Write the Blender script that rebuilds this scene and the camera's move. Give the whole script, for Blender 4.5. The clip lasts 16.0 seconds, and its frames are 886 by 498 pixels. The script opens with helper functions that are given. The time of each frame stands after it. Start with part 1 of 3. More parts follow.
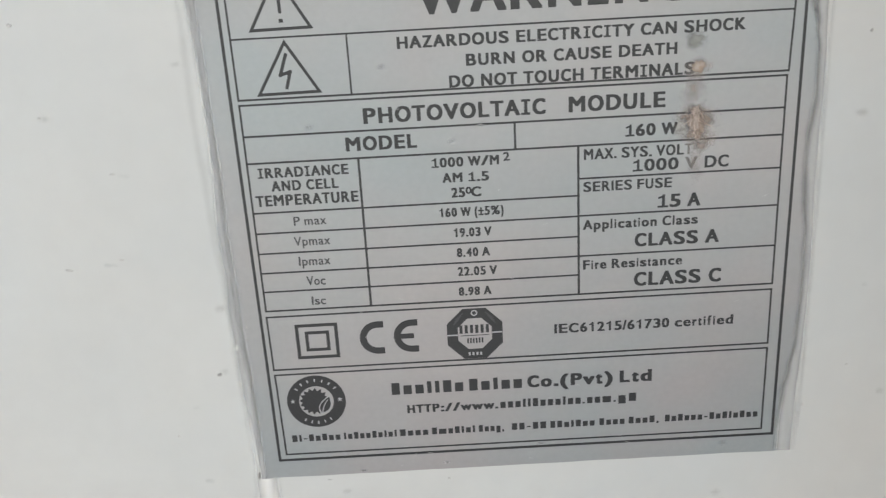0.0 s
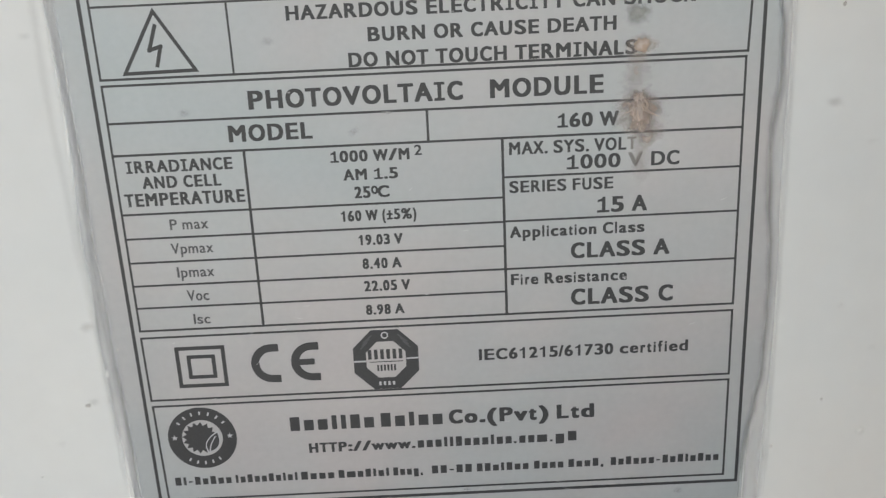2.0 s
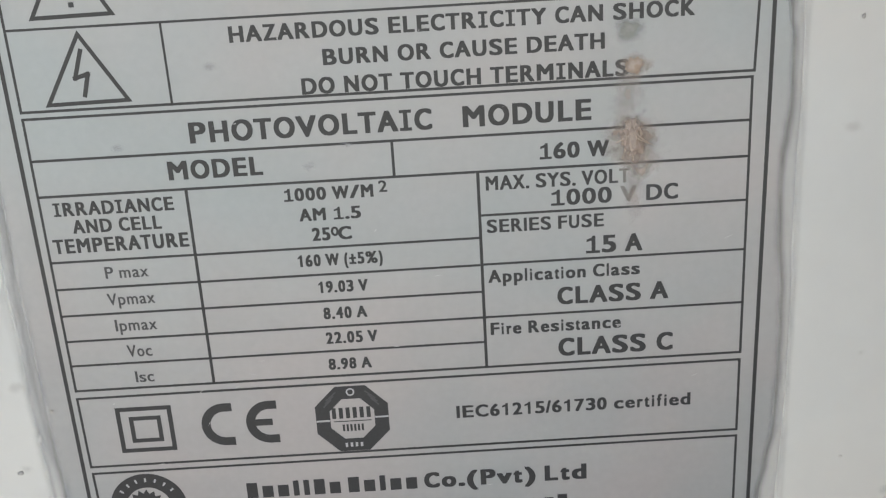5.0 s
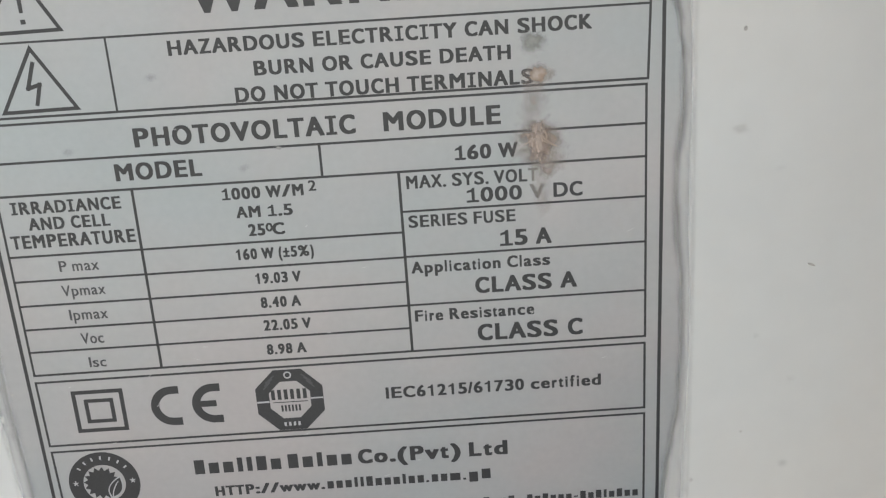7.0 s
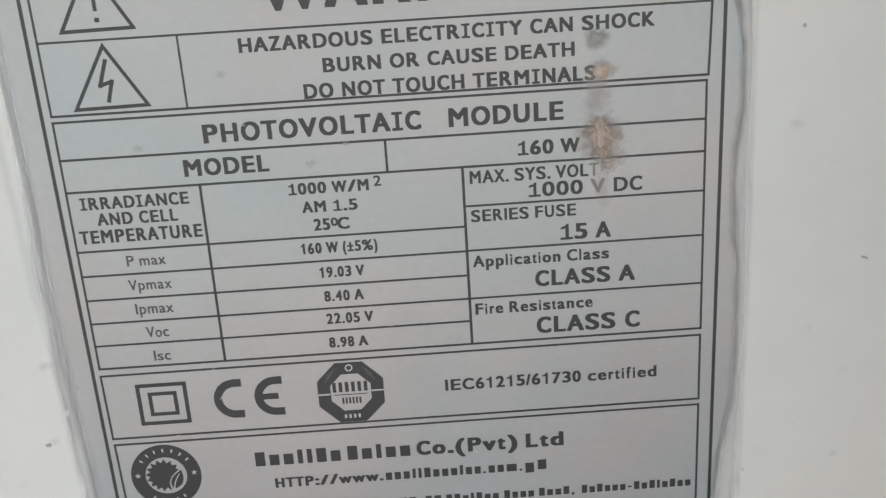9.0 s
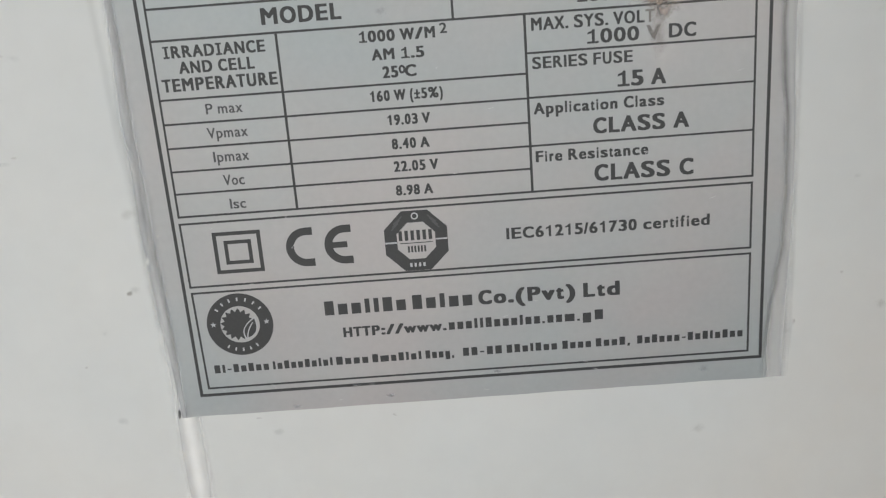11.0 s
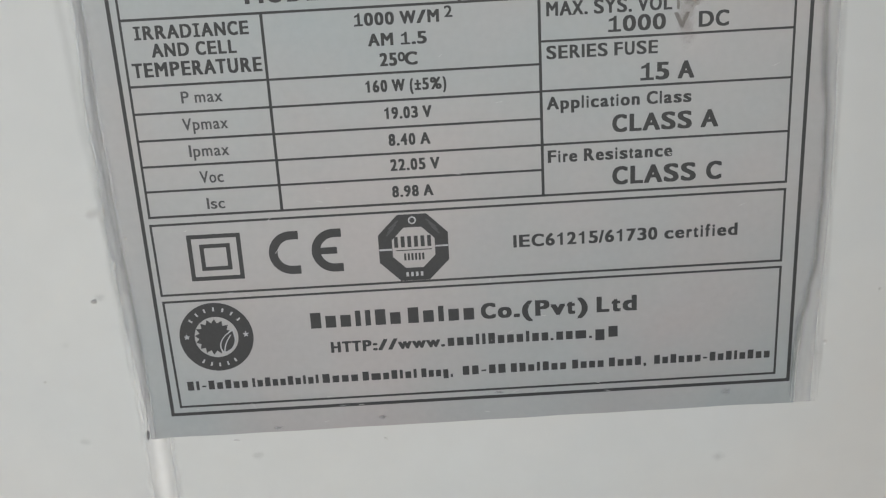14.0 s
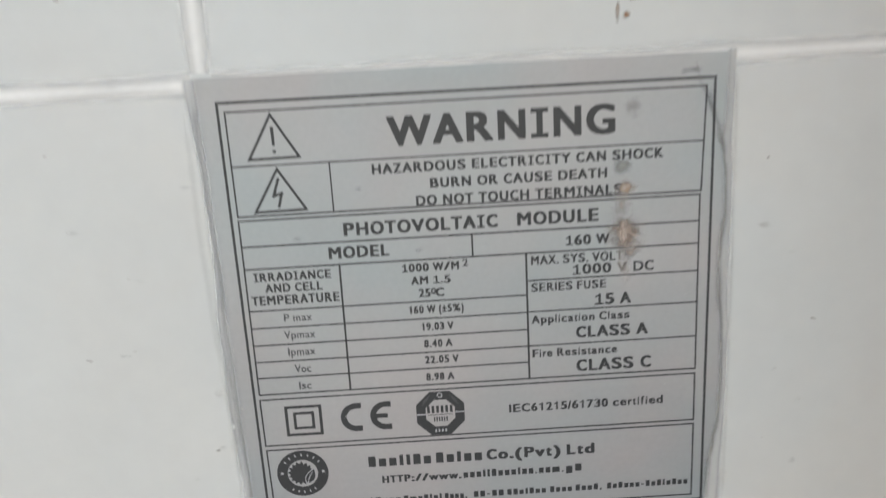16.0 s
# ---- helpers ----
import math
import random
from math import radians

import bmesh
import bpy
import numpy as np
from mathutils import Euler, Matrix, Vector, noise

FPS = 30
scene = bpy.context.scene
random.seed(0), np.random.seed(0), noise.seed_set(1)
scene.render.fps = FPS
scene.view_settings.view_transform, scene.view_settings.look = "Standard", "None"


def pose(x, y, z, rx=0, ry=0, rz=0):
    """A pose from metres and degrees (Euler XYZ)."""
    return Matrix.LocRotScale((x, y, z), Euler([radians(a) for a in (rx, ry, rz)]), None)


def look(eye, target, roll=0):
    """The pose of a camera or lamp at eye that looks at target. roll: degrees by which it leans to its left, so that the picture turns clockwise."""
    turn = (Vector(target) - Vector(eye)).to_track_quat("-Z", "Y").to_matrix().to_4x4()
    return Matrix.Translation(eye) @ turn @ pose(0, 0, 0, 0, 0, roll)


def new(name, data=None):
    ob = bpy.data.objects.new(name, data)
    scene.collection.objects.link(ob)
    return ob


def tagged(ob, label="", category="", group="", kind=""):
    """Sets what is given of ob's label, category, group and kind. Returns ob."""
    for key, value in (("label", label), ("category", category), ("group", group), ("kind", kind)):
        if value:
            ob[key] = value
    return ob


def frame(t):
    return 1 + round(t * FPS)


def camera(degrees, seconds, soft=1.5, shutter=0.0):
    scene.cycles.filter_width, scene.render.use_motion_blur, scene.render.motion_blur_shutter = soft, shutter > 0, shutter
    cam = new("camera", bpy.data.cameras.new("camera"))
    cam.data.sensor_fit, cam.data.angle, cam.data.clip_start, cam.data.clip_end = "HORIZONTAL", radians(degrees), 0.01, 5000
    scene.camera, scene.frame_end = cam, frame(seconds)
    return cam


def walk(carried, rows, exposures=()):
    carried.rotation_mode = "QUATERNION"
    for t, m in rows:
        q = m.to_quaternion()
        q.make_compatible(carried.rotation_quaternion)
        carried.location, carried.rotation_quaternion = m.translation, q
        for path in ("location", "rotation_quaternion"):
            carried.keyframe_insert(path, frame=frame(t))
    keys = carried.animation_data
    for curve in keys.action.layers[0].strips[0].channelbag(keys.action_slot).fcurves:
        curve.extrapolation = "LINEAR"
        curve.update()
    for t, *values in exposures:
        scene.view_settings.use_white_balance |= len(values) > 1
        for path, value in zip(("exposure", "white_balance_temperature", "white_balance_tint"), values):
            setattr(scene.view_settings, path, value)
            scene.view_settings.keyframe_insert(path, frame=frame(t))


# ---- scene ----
cam = camera(47.00, 16.0, soft=1.25, shutter=0.35)
PATH = [
    (0, pose(-0.01278, -0.16470, 1.30697, 68.187, 3.064, -0.986)),
    (0.5, pose(-0.00776, -0.16429, 1.30390, 69.135, 2.939, -1.352)),
    (1, pose(-0.00510, -0.16238, 1.30290, 69.762, 2.957, -1.048)),
    (1.5, pose(-0.00396, -0.14989, 1.30282, 69.476, 2.681, -1.067)),
    (2, pose(0.00104, -0.14227, 1.29261, 70.413, 2.579, -0.883)),
    (2.5, pose(0.00367, -0.13972, 1.29271, 70.515, 2.587, -0.828)),
    (3, pose(0.00072, -0.13498, 1.29267, 70.624, 2.555, -1.021)),
    (3.5, pose(0.00112, -0.12817, 1.29120, 70.371, 2.758, -0.890)),
    (4, pose(0.00251, -0.12372, 1.28810, 70.664, 2.939, -0.941)),
    (4.2, pose(0.00361, -0.12219, 1.28865, 70.821, 3.074, -0.819)),
    (6.3, pose(0.00708, -0.13000, 1.29602, 69.918, 3.549, -1.640)),
    (6.5, pose(0.01203, -0.13011, 1.29504, 70.029, 3.591, -1.453)),
    (7, pose(0.01512, -0.13662, 1.29496, 70.506, 3.466, -1.430)),
    (7.5, pose(0.01157, -0.13751, 1.29420, 70.251, 3.134, -1.797)),
    (8, pose(0.01307, -0.13782, 1.29661, 70.200, 3.264, -1.791)),
    (8.2, pose(0.01197, -0.13800, 1.29518, 70.328, 3.433, -2.022)),
    (10.3, pose(-0.00122, -0.15247, 1.29741, 70.699, 3.839, -0.784)),
    (10.5, pose(0.00029, -0.15593, 1.29805, 70.644, 3.912, -0.598)),
    (10.7, pose(-0.00106, -0.15539, 1.29229, 70.333, 3.921, -0.654)),
    (11, pose(-0.00211, -0.15379, 1.27456, 71.327, 4.189, -0.528)),
    (11.5, pose(-0.00272, -0.14462, 1.27249, 71.664, 4.449, -0.406)),
    (12, pose(-0.00269, -0.14347, 1.27502, 70.729, 4.391, -0.648)),
    (12.5, pose(-0.00319, -0.14327, 1.27149, 70.890, 3.943, -0.901)),
    (13, pose(-0.00155, -0.14121, 1.27266, 70.271, 3.548, -0.910)),
    (13.5, pose(-0.00290, -0.13967, 1.27186, 70.503, 3.267, -0.973)),
    (14, pose(-0.00470, -0.13845, 1.27111, 71.171, 3.069, -1.162)),
    (14.5, pose(-0.00496, -0.13884, 1.27243, 71.112, 2.865, -1.283)),
    (15, pose(-0.00602, -0.14218, 1.27430, 71.902, 3.007, -0.747)),
    (15.3, pose(-0.01178, -0.15535, 1.28843, 71.814, 2.882, -1.208)),
    (15.5, pose(-0.01083, -0.15774, 1.29448, 71.665, 2.903, -1.475)),
    (15.7, pose(-0.00986, -0.16714, 1.30595, 70.676, 2.891, -1.719)),
    (16, pose(-0.00915, -0.19052, 1.32381, 71.550, 3.013, -1.893)),
]
EXPOSURE = 1.05
WHITE = 7380
TINT = 16
walk(cam, PATH, exposures=[(t, EXPOSURE + stops, WHITE, TINT) for t, stops in ((0.0, 0.06), (4.0, 0.06), (6.5, 0.06), (8.2, 0.06), (10.5, -0.02), (12.0, -0.13), (15.0, -0.14), (16.0, 0.0))])

# ---- daylight: the panel's glass faces the sun, its back is in open shade ----
SUN_UP, SUN_TURN = radians(42), radians(-6)
world = bpy.data.worlds.new("sky")
scene.world = world
world.use_nodes = True
sky = world.node_tree.nodes.new("ShaderNodeTexSky")
sky.sky_type, sky.sun_disc = "NISHITA", False
sky.sun_elevation, sky.sun_rotation = SUN_UP, SUN_TURN
sky.dust_density, sky.air_density, sky.ozone_density = 2.0, 1.0, 1.0
back = world.node_tree.nodes["Background"]
back.inputs["Strength"].default_value = 0.12
world.node_tree.links.new(sky.outputs["Color"], back.inputs["Color"])
sun = new("sun", bpy.data.lights.new("sun", "SUN"))
sun.data.energy, sun.data.angle, sun.data.color = 3.0, radians(0.5), (1.0, 0.97, 0.92)
SUN_WAY = Vector((math.sin(SUN_TURN) * math.cos(SUN_UP), math.cos(SUN_TURN) * math.cos(SUN_UP), math.sin(SUN_UP)))
sun.matrix_world = look(SUN_WAY * 30, (0, 0, 0))

# ---- measures, in millimetres over the label: u to the right, v up, w out of the panel ----
MM = 0.001
BASE = 1.2


def at(u, v, w=0.0):
    """The place of a point of the label's plane; w is how far it stands out of the back sheet."""
    return Vector((u * MM, -w * MM, BASE + v * MM))


# ---- materials ----
def material(name, colour, rough=0.5, metal=0.0, coarse=(8, 0.06), fine=(300, 0.05), bump=0.1, bump_scale=400, bump_mm=0.05, specular=0.5, tints=None):
    """A plain surface with variation at two scales and a fine relief. Scales are per metre. tints: two hues between which it drifts, and the scale."""
    m = bpy.data.materials.new(name)
    m.use_nodes = True
    n, l = m.node_tree.nodes, m.node_tree.links
    b = n["Principled BSDF"]
    b.inputs["Roughness"].default_value, b.inputs["Metallic"].default_value = rough, metal
    b.inputs["Specular IOR Level"].default_value = specular
    place = n.new("ShaderNodeTexCoord")
    value = None
    for scale, amount in (coarse, fine):
        tex = n.new("ShaderNodeTexNoise")
        tex.inputs["Scale"].default_value, tex.inputs["Detail"].default_value = scale, 4
        l.new(place.outputs["Object"], tex.inputs["Vector"])
        span = n.new("ShaderNodeMapRange")
        span.inputs["From Min"].default_value, span.inputs["From Max"].default_value = 0.25, 0.75
        span.inputs["To Min"].default_value, span.inputs["To Max"].default_value = 1 - amount, 1 + amount
        l.new(tex.outputs["Fac"], span.inputs["Value"])
        if value is None:
            value = span.outputs["Result"]
        else:
            mul = n.new("ShaderNodeMath")
            mul.operation = "MULTIPLY"
            l.new(value, mul.inputs[0])
            l.new(span.outputs["Result"], mul.inputs[1])
            value = mul.outputs[0]
    tone = n.new("ShaderNodeVectorMath")
    tone.operation = "SCALE"
    tone.inputs[0].default_value = colour
    l.new(value, tone.inputs["Scale"])
    if tints:
        drift = n.new("ShaderNodeTexNoise")
        drift.inputs["Scale"].default_value, drift.inputs["Detail"].default_value = tints[2], 3
        l.new(place.outputs["Object"], drift.inputs["Vector"])
        ramp = n.new("ShaderNodeValToRGB")
        ramp.color_ramp.elements[0].position, ramp.color_ramp.elements[1].position = 0.36, 0.64
        ramp.color_ramp.elements[0].color, ramp.color_ramp.elements[1].color = (*tints[0], 1), (*tints[1], 1)
        l.new(drift.outputs["Fac"], ramp.inputs["Fac"])
        hue = n.new("ShaderNodeVectorMath")
        hue.operation = "MULTIPLY"
        l.new(tone.outputs["Vector"], hue.inputs[0])
        l.new(ramp.outputs["Color"], hue.inputs[1])
        tone = hue
    l.new(tone.outputs["Vector"], b.inputs["Base Color"])
    relief = n.new("ShaderNodeTexNoise")
    relief.inputs["Scale"].default_value, relief.inputs["Detail"].default_value = bump_scale, 3
    l.new(place.outputs["Object"], relief.inputs["Vector"])
    bmp = n.new("ShaderNodeBump")
    bmp.inputs["Strength"].default_value, bmp.inputs["Distance"].default_value = bump, bump_mm * MM
    l.new(relief.outputs["Fac"], bmp.inputs["Height"])
    l.new(bmp.outputs["Normal"], b.inputs["Normal"])
    return m


def ink(name, colour, wear=0.70):
    """Printing ink that has flaked off in small flecks, through which the foil shows."""
    m = material(name, colour, rough=0.32, coarse=(60, 0.10), fine=(2500, 0.12), bump=0.05, bump_scale=3000, bump_mm=0.02)
    n, l = m.node_tree.nodes, m.node_tree.links
    b = n["Principled BSDF"]
    place = n.new("ShaderNodeTexCoord")
    fleck = n.new("ShaderNodeTexNoise")
    fleck.inputs["Scale"].default_value, fleck.inputs["Detail"].default_value, fleck.inputs["Roughness"].default_value = 420, 6, 0.7
    l.new(place.outputs["Object"], fleck.inputs["Vector"])
    cut = n.new("ShaderNodeMapRange")
    cut.inputs["From Min"].default_value, cut.inputs["From Max"].default_value = wear, wear + 0.04
    l.new(fleck.outputs["Fac"], cut.inputs["Value"])
    bare = n.new("ShaderNodeBsdfPrincipled")
    bare.inputs["Base Color"].default_value, bare.inputs["Roughness"].default_value, bare.inputs["Metallic"].default_value = (0.40, 0.405, 0.415, 1), 0.35, 0.3
    mix = n.new("ShaderNodeMixShader")
    l.new(cut.outputs["Result"], mix.inputs["Fac"])
    l.new(b.outputs["BSDF"], mix.inputs[1])
    l.new(bare.outputs["BSDF"], mix.inputs[2])
    l.new(mix.outputs["Shader"], n["Material Output"].inputs["Surface"])
    return m


def stain(name, colours, half_u, half_v, cover=1.0, edge=0.5, grain=500, rough=0.85, bump=0.5):
    """A dried film whose cover thins out unevenly towards its rim. half_u, half_v: its half sizes in mm."""
    m = bpy.data.materials.new(name)
    m.use_nodes = True
    n, l = m.node_tree.nodes, m.node_tree.links
    b = n["Principled BSDF"]
    b.inputs["Roughness"].default_value = rough
    place = n.new("ShaderNodeTexCoord")
    unit = n.new("ShaderNodeVectorMath")
    unit.operation = "MULTIPLY"
    unit.inputs[1].default_value = (1 / (half_u * MM), 0, 1 / (half_v * MM))
    l.new(place.outputs["Object"], unit.inputs[0])
    length = n.new("ShaderNodeVectorMath")
    length.operation = "LENGTH"
    l.new(unit.outputs["Vector"], length.inputs[0])
    tex = n.new("ShaderNodeTexNoise")
    tex.inputs["Scale"].default_value, tex.inputs["Detail"].default_value, tex.inputs["Roughness"].default_value = grain, 5, 0.6
    info = n.new("ShaderNodeObjectInfo")
    shift = n.new("ShaderNodeVectorMath")
    shift.operation = "ADD"
    l.new(place.outputs["Object"], shift.inputs[0])
    l.new(info.outputs["Location"], shift.inputs[1])
    l.new(shift.outputs["Vector"], tex.inputs["Vector"])
    rim = n.new("ShaderNodeMath")
    rim.operation = "MULTIPLY_ADD"
    rim.inputs[1].default_value = 1.5
    l.new(tex.outputs["Fac"], rim.inputs[0])
    l.new(length.outputs["Value"], rim.inputs[2])
    cut = n.new("ShaderNodeMapRange")
    cut.interpolation_type = "SMOOTHSTEP"
    cut.inputs["From Min"].default_value, cut.inputs["From Max"].default_value = 1.6 - edge, 1.6
    cut.inputs["To Min"].default_value, cut.inputs["To Max"].default_value = cover, 0.0
    l.new(rim.outputs[0], cut.inputs["Value"])
    grainy = n.new("ShaderNodeTexNoise")
    grainy.inputs["Scale"].default_value, grainy.inputs["Detail"].default_value = grain * 2.2, 6
    l.new(shift.outputs["Vector"], grainy.inputs["Vector"])
    ramp = n.new("ShaderNodeValToRGB")
    ramp.color_ramp.elements[0].position, ramp.color_ramp.elements[1].position = 0.35, 0.65
    ramp.color_ramp.elements[0].color, ramp.color_ramp.elements[1].color = (*colours[0], 1), (*colours[1], 1)
    l.new(grainy.outputs["Fac"], ramp.inputs["Fac"])
    l.new(ramp.outputs["Color"], b.inputs["Base Color"])
    bmp = n.new("ShaderNodeBump")
    bmp.inputs["Strength"].default_value, bmp.inputs["Distance"].default_value = bump, 0.25 * MM
    l.new(grainy.outputs["Fac"], bmp.inputs["Height"])
    l.new(bmp.outputs["Normal"], b.inputs["Normal"])
    mix = n.new("ShaderNodeMixShader")
    clear = n.new("ShaderNodeBsdfTransparent")
    l.new(cut.outputs["Result"], mix.inputs["Fac"])
    l.new(clear.outputs["BSDF"], mix.inputs[1])
    l.new(b.outputs["BSDF"], mix.inputs[2])
    l.new(mix.outputs["Shader"], n["Material Output"].inputs["Surface"])
    return m


BACKSHEET = material("white_back_sheet", (0.66, 0.665, 0.65), rough=0.36, coarse=(22, 0.03), fine=(220, 0.018), bump=0.25, bump_scale=70, bump_mm=0.5, tints=((1.0, 0.985, 0.965), (0.965, 0.99, 1.0), 14))
def soft_edges(m, solid, cover=1.0):
    """Let a strip thin out towards the edges of its own width, from U = 0 in its middle, where it covers most, to U = 1."""
    n, l = m.node_tree.nodes, m.node_tree.links
    uv, axes, far, cut = n.new("ShaderNodeUVMap"), n.new("ShaderNodeSeparateXYZ"), n.new("ShaderNodeMath"), n.new("ShaderNodeMapRange")
    far.operation, cut.interpolation_type = "ABSOLUTE", "SMOOTHSTEP"
    l.new(uv.outputs["UV"], axes.inputs["Vector"])
    l.new(axes.outputs["X"], far.inputs[0])
    l.new(far.outputs[0], cut.inputs["Value"])
    cut.inputs["From Min"].default_value, cut.inputs["From Max"].default_value = solid, 1.0
    cut.inputs["To Min"].default_value = 1.0 - cover
    mix, clear = n.new("ShaderNodeMixShader"), n.new("ShaderNodeBsdfTransparent")
    l.new(cut.outputs["Result"], mix.inputs["Fac"])
    l.new(n["Principled BSDF"].outputs["BSDF"], mix.inputs[1])
    l.new(clear.outputs["BSDF"], mix.inputs[2])
    l.new(mix.outputs["Shader"], n["Material Output"].inputs["Surface"])
    return m


SEAM = soft_edges(material("pale_seam", (0.84, 0.835, 0.81), rough=0.36, coarse=(60, 0.06), fine=(400, 0.04), bump=0.3, bump_scale=220, bump_mm=0.25), 0.0)
GLASS_EDGE = material("dark_cells", (0.02, 0.025, 0.05), rough=0.2, coarse=(6, 0.1), fine=(60, 0.05))
FOIL = material("silver_label_foil", (0.382, 0.388, 0.400), rough=0.34, metal=0.29, coarse=(35, 0.035), fine=(900, 0.03), bump=0.40, bump_scale=45, bump_mm=1.3, tints=((0.905, 0.98, 0.98), (1.025, 0.97, 0.95), 26))
INK = ink("black_ink", (0.024, 0.026, 0.030), 0.69)
INK_THIN = ink("thin_grey_ink", (0.055, 0.058, 0.063), 0.68)
INK_FADED = ink("rubbed_grey_ink", (0.15, 0.145, 0.14), 0.60)
FOIL_MARK = material("bare_foil", (0.40, 0.41, 0.43), rough=0.4, metal=0.3, coarse=(60, 0.05), fine=(500, 0.03))
SCRATCH = material("scratched_foil", (0.50, 0.505, 0.51), rough=0.5, metal=0.2, coarse=(900, 0.1), fine=(4000, 0.1))
PLASTER = material("brown_plaster", (0.25, 0.15, 0.085), rough=0.9, coarse=(3, 0.12), fine=(120, 0.1), bump=0.4, bump_scale=150, bump_mm=2)
LAMINATE = soft_edges(material("cloudy_laminate", (0.60, 0.603, 0.60), rough=0.45, coarse=(40, 0.04), fine=(500, 0.03), bump=0.2, bump_scale=300, bump_mm=0.1), 0.10, 0.62)
WHITEWASH = material("whitewash", (0.57, 0.64, 0.645), rough=0.9, coarse=(2, 0.08), fine=(60, 0.05), bump=0.4, bump_scale=120, bump_mm=2)
CONCRETE = material("concrete", (0.24, 0.24, 0.235), rough=0.9, coarse=(0.6, 0.15), fine=(40, 0.12), bump=0.4, bump_scale=90, bump_mm=4)


# ---- mesh helpers ----
def link(name, bm, mat, parent=None, label="", smooth=False):
    me = bpy.data.meshes.new(name)
    bm.to_mesh(me)
    bm.free()
    me.materials.append(mat)
    if smooth:
        me.polygons.foreach_set("use_smooth", [True] * len(me.polygons))
    ob = new(name, me)
    if parent is not None:
        ob.parent = parent
    return tagged(ob, label)


def part(name, bm, mat, parent, label="", smooth=False):
    return link(name, bm, mat, parent, label, smooth)


def thing(name, place=(0, 0, 0)):
    ob = new(name)
    ob.location = place
    ob.empty_display_size = 0.02
    return ob


def box(bm, lo, hi, bevel=0.0):
    vs = bmesh.ops.create_cube(bm, size=1.0)["verts"]
    for v in vs:
        v.co = Vector([lo[i] + (v.co[i] + 0.5) * (hi[i] - lo[i]) for i in range(3)])
    if bevel:
        es = list({e for v in vs for e in v.link_edges})
        bmesh.ops.bevel(bm, geom=es, offset=bevel, segments=2, affect="EDGES", profile=0.5)
    return vs


# ---- the ground ----
bm = bmesh.new()
bmesh.ops.create_grid(bm, x_segments=40, y_segments=40, size=600)
ground = link("ground", bm, CONCRETE)
tagged(ground, "plain grey concrete ground under the panel", "ground", kind="structure")

# ---- unseen plastered wall, added beside the panel to keep off part of the sky ----
bm = bmesh.new()
box(bm, (0.120, -0.135, 0.0), (0.50, 0.25, 2.6), 0.004)
sky_blocker = link("unseen_sky_blocker", bm, PLASTER)
tagged(sky_blocker, "unseen dark brown plastered wall, added beside the panel to block sky light", "wall", kind="structure")

# ---- added unseen pale wall across the yard, sunlit to light the panel's shaded back ----
bm = bmesh.new()
box(bm, (-6.0, -2.75, 0.0), (3.0, -2.5, 2.3), 0.01)
bounce_wall = link("unseen_bounce_wall", bm, WHITEWASH)
tagged(bounce_wall, "unseen pale blue-green washed wall, added to bounce sunlight onto the panel", "wall", kind="structure")

# ---- the solar panel: white back sheet, with pale seams over the gaps between the cells ----
LEFT, RIGHT, TOP, THICK = -0.5435, 0.1165, 1.4845, 0.005
panel = thing("solar_panel", (0, 0.0025, 0))
tagged(panel, "upright solar panel seen from its white plastic back", "solar panel")


def panel_part(name, bm, mat, label="", smooth=False):
    for v in bm.verts:
        v.co.y -= 0.0025
    return part(name, bm, mat, panel, label, smooth)


bm = bmesh.new()
box(bm, (LEFT, 0.0, 0.0), (RIGHT, 0.0012, TOP), 0.0004)
panel_part("back_sheet", bm, BACKSHEET, "matt white plastic back sheet, lightly soiled")
bm = bmesh.new()
box(bm, (LEFT + 0.0005, 0.0014, 0.0), (RIGHT - 0.0005, THICK, TOP - 0.0005), 0.0004)
panel_part("glass_front", bm, GLASS_EDGE, "dark glass front with the cells")


def seam(length, width, height, upright, key):
    """A low rounded swelling of the sheet along a gap, of uneven width and height."""
    bm = bmesh.new()
    uvs = bm.loops.layers.uv.new("UVMap")
    steps, across = int(length / 0.002), 8
    grid = []
    for i in range(steps + 1):
        s = i * length / steps
        w = width * (1 + 0.30 * noise.noise((s * 55, key, 0.3)) + 0.15 * noise.noise((s * 240, key, 1.3)))
        h = height * (1 + 0.55 * noise.noise((s * 45, key, 5.1)))
        off = 0.00035 * noise.noise((s * 16, key, 9.7))
        row = []
        for j in range(across + 1):
            q = j / across * 2 - 1
            a, b = off + q * w / 2, -(h * (1 - q * q) ** 2 + 0.00002)
            row.append(bm.verts.new((a, b, s) if upright else (s, b, a)))
        grid.append(row)
    for r0, r1 in zip(grid, grid[1:]):
        for j in range(across):
            f, q = (r0[j], r1[j], r1[j + 1], r0[j + 1]), (j, j, j + 1, j + 1)
            face = bm.faces.new(f if not upright else f[::-1])
            for loop, k in zip(face.loops, q if not upright else q[::-1]):
                loop[uvs].uv = (k / across * 2 - 1, 0.0)
    return bm


PITCH = 0.158
SEAM_U, SEAM_V = -0.0493, BASE + 0.0953
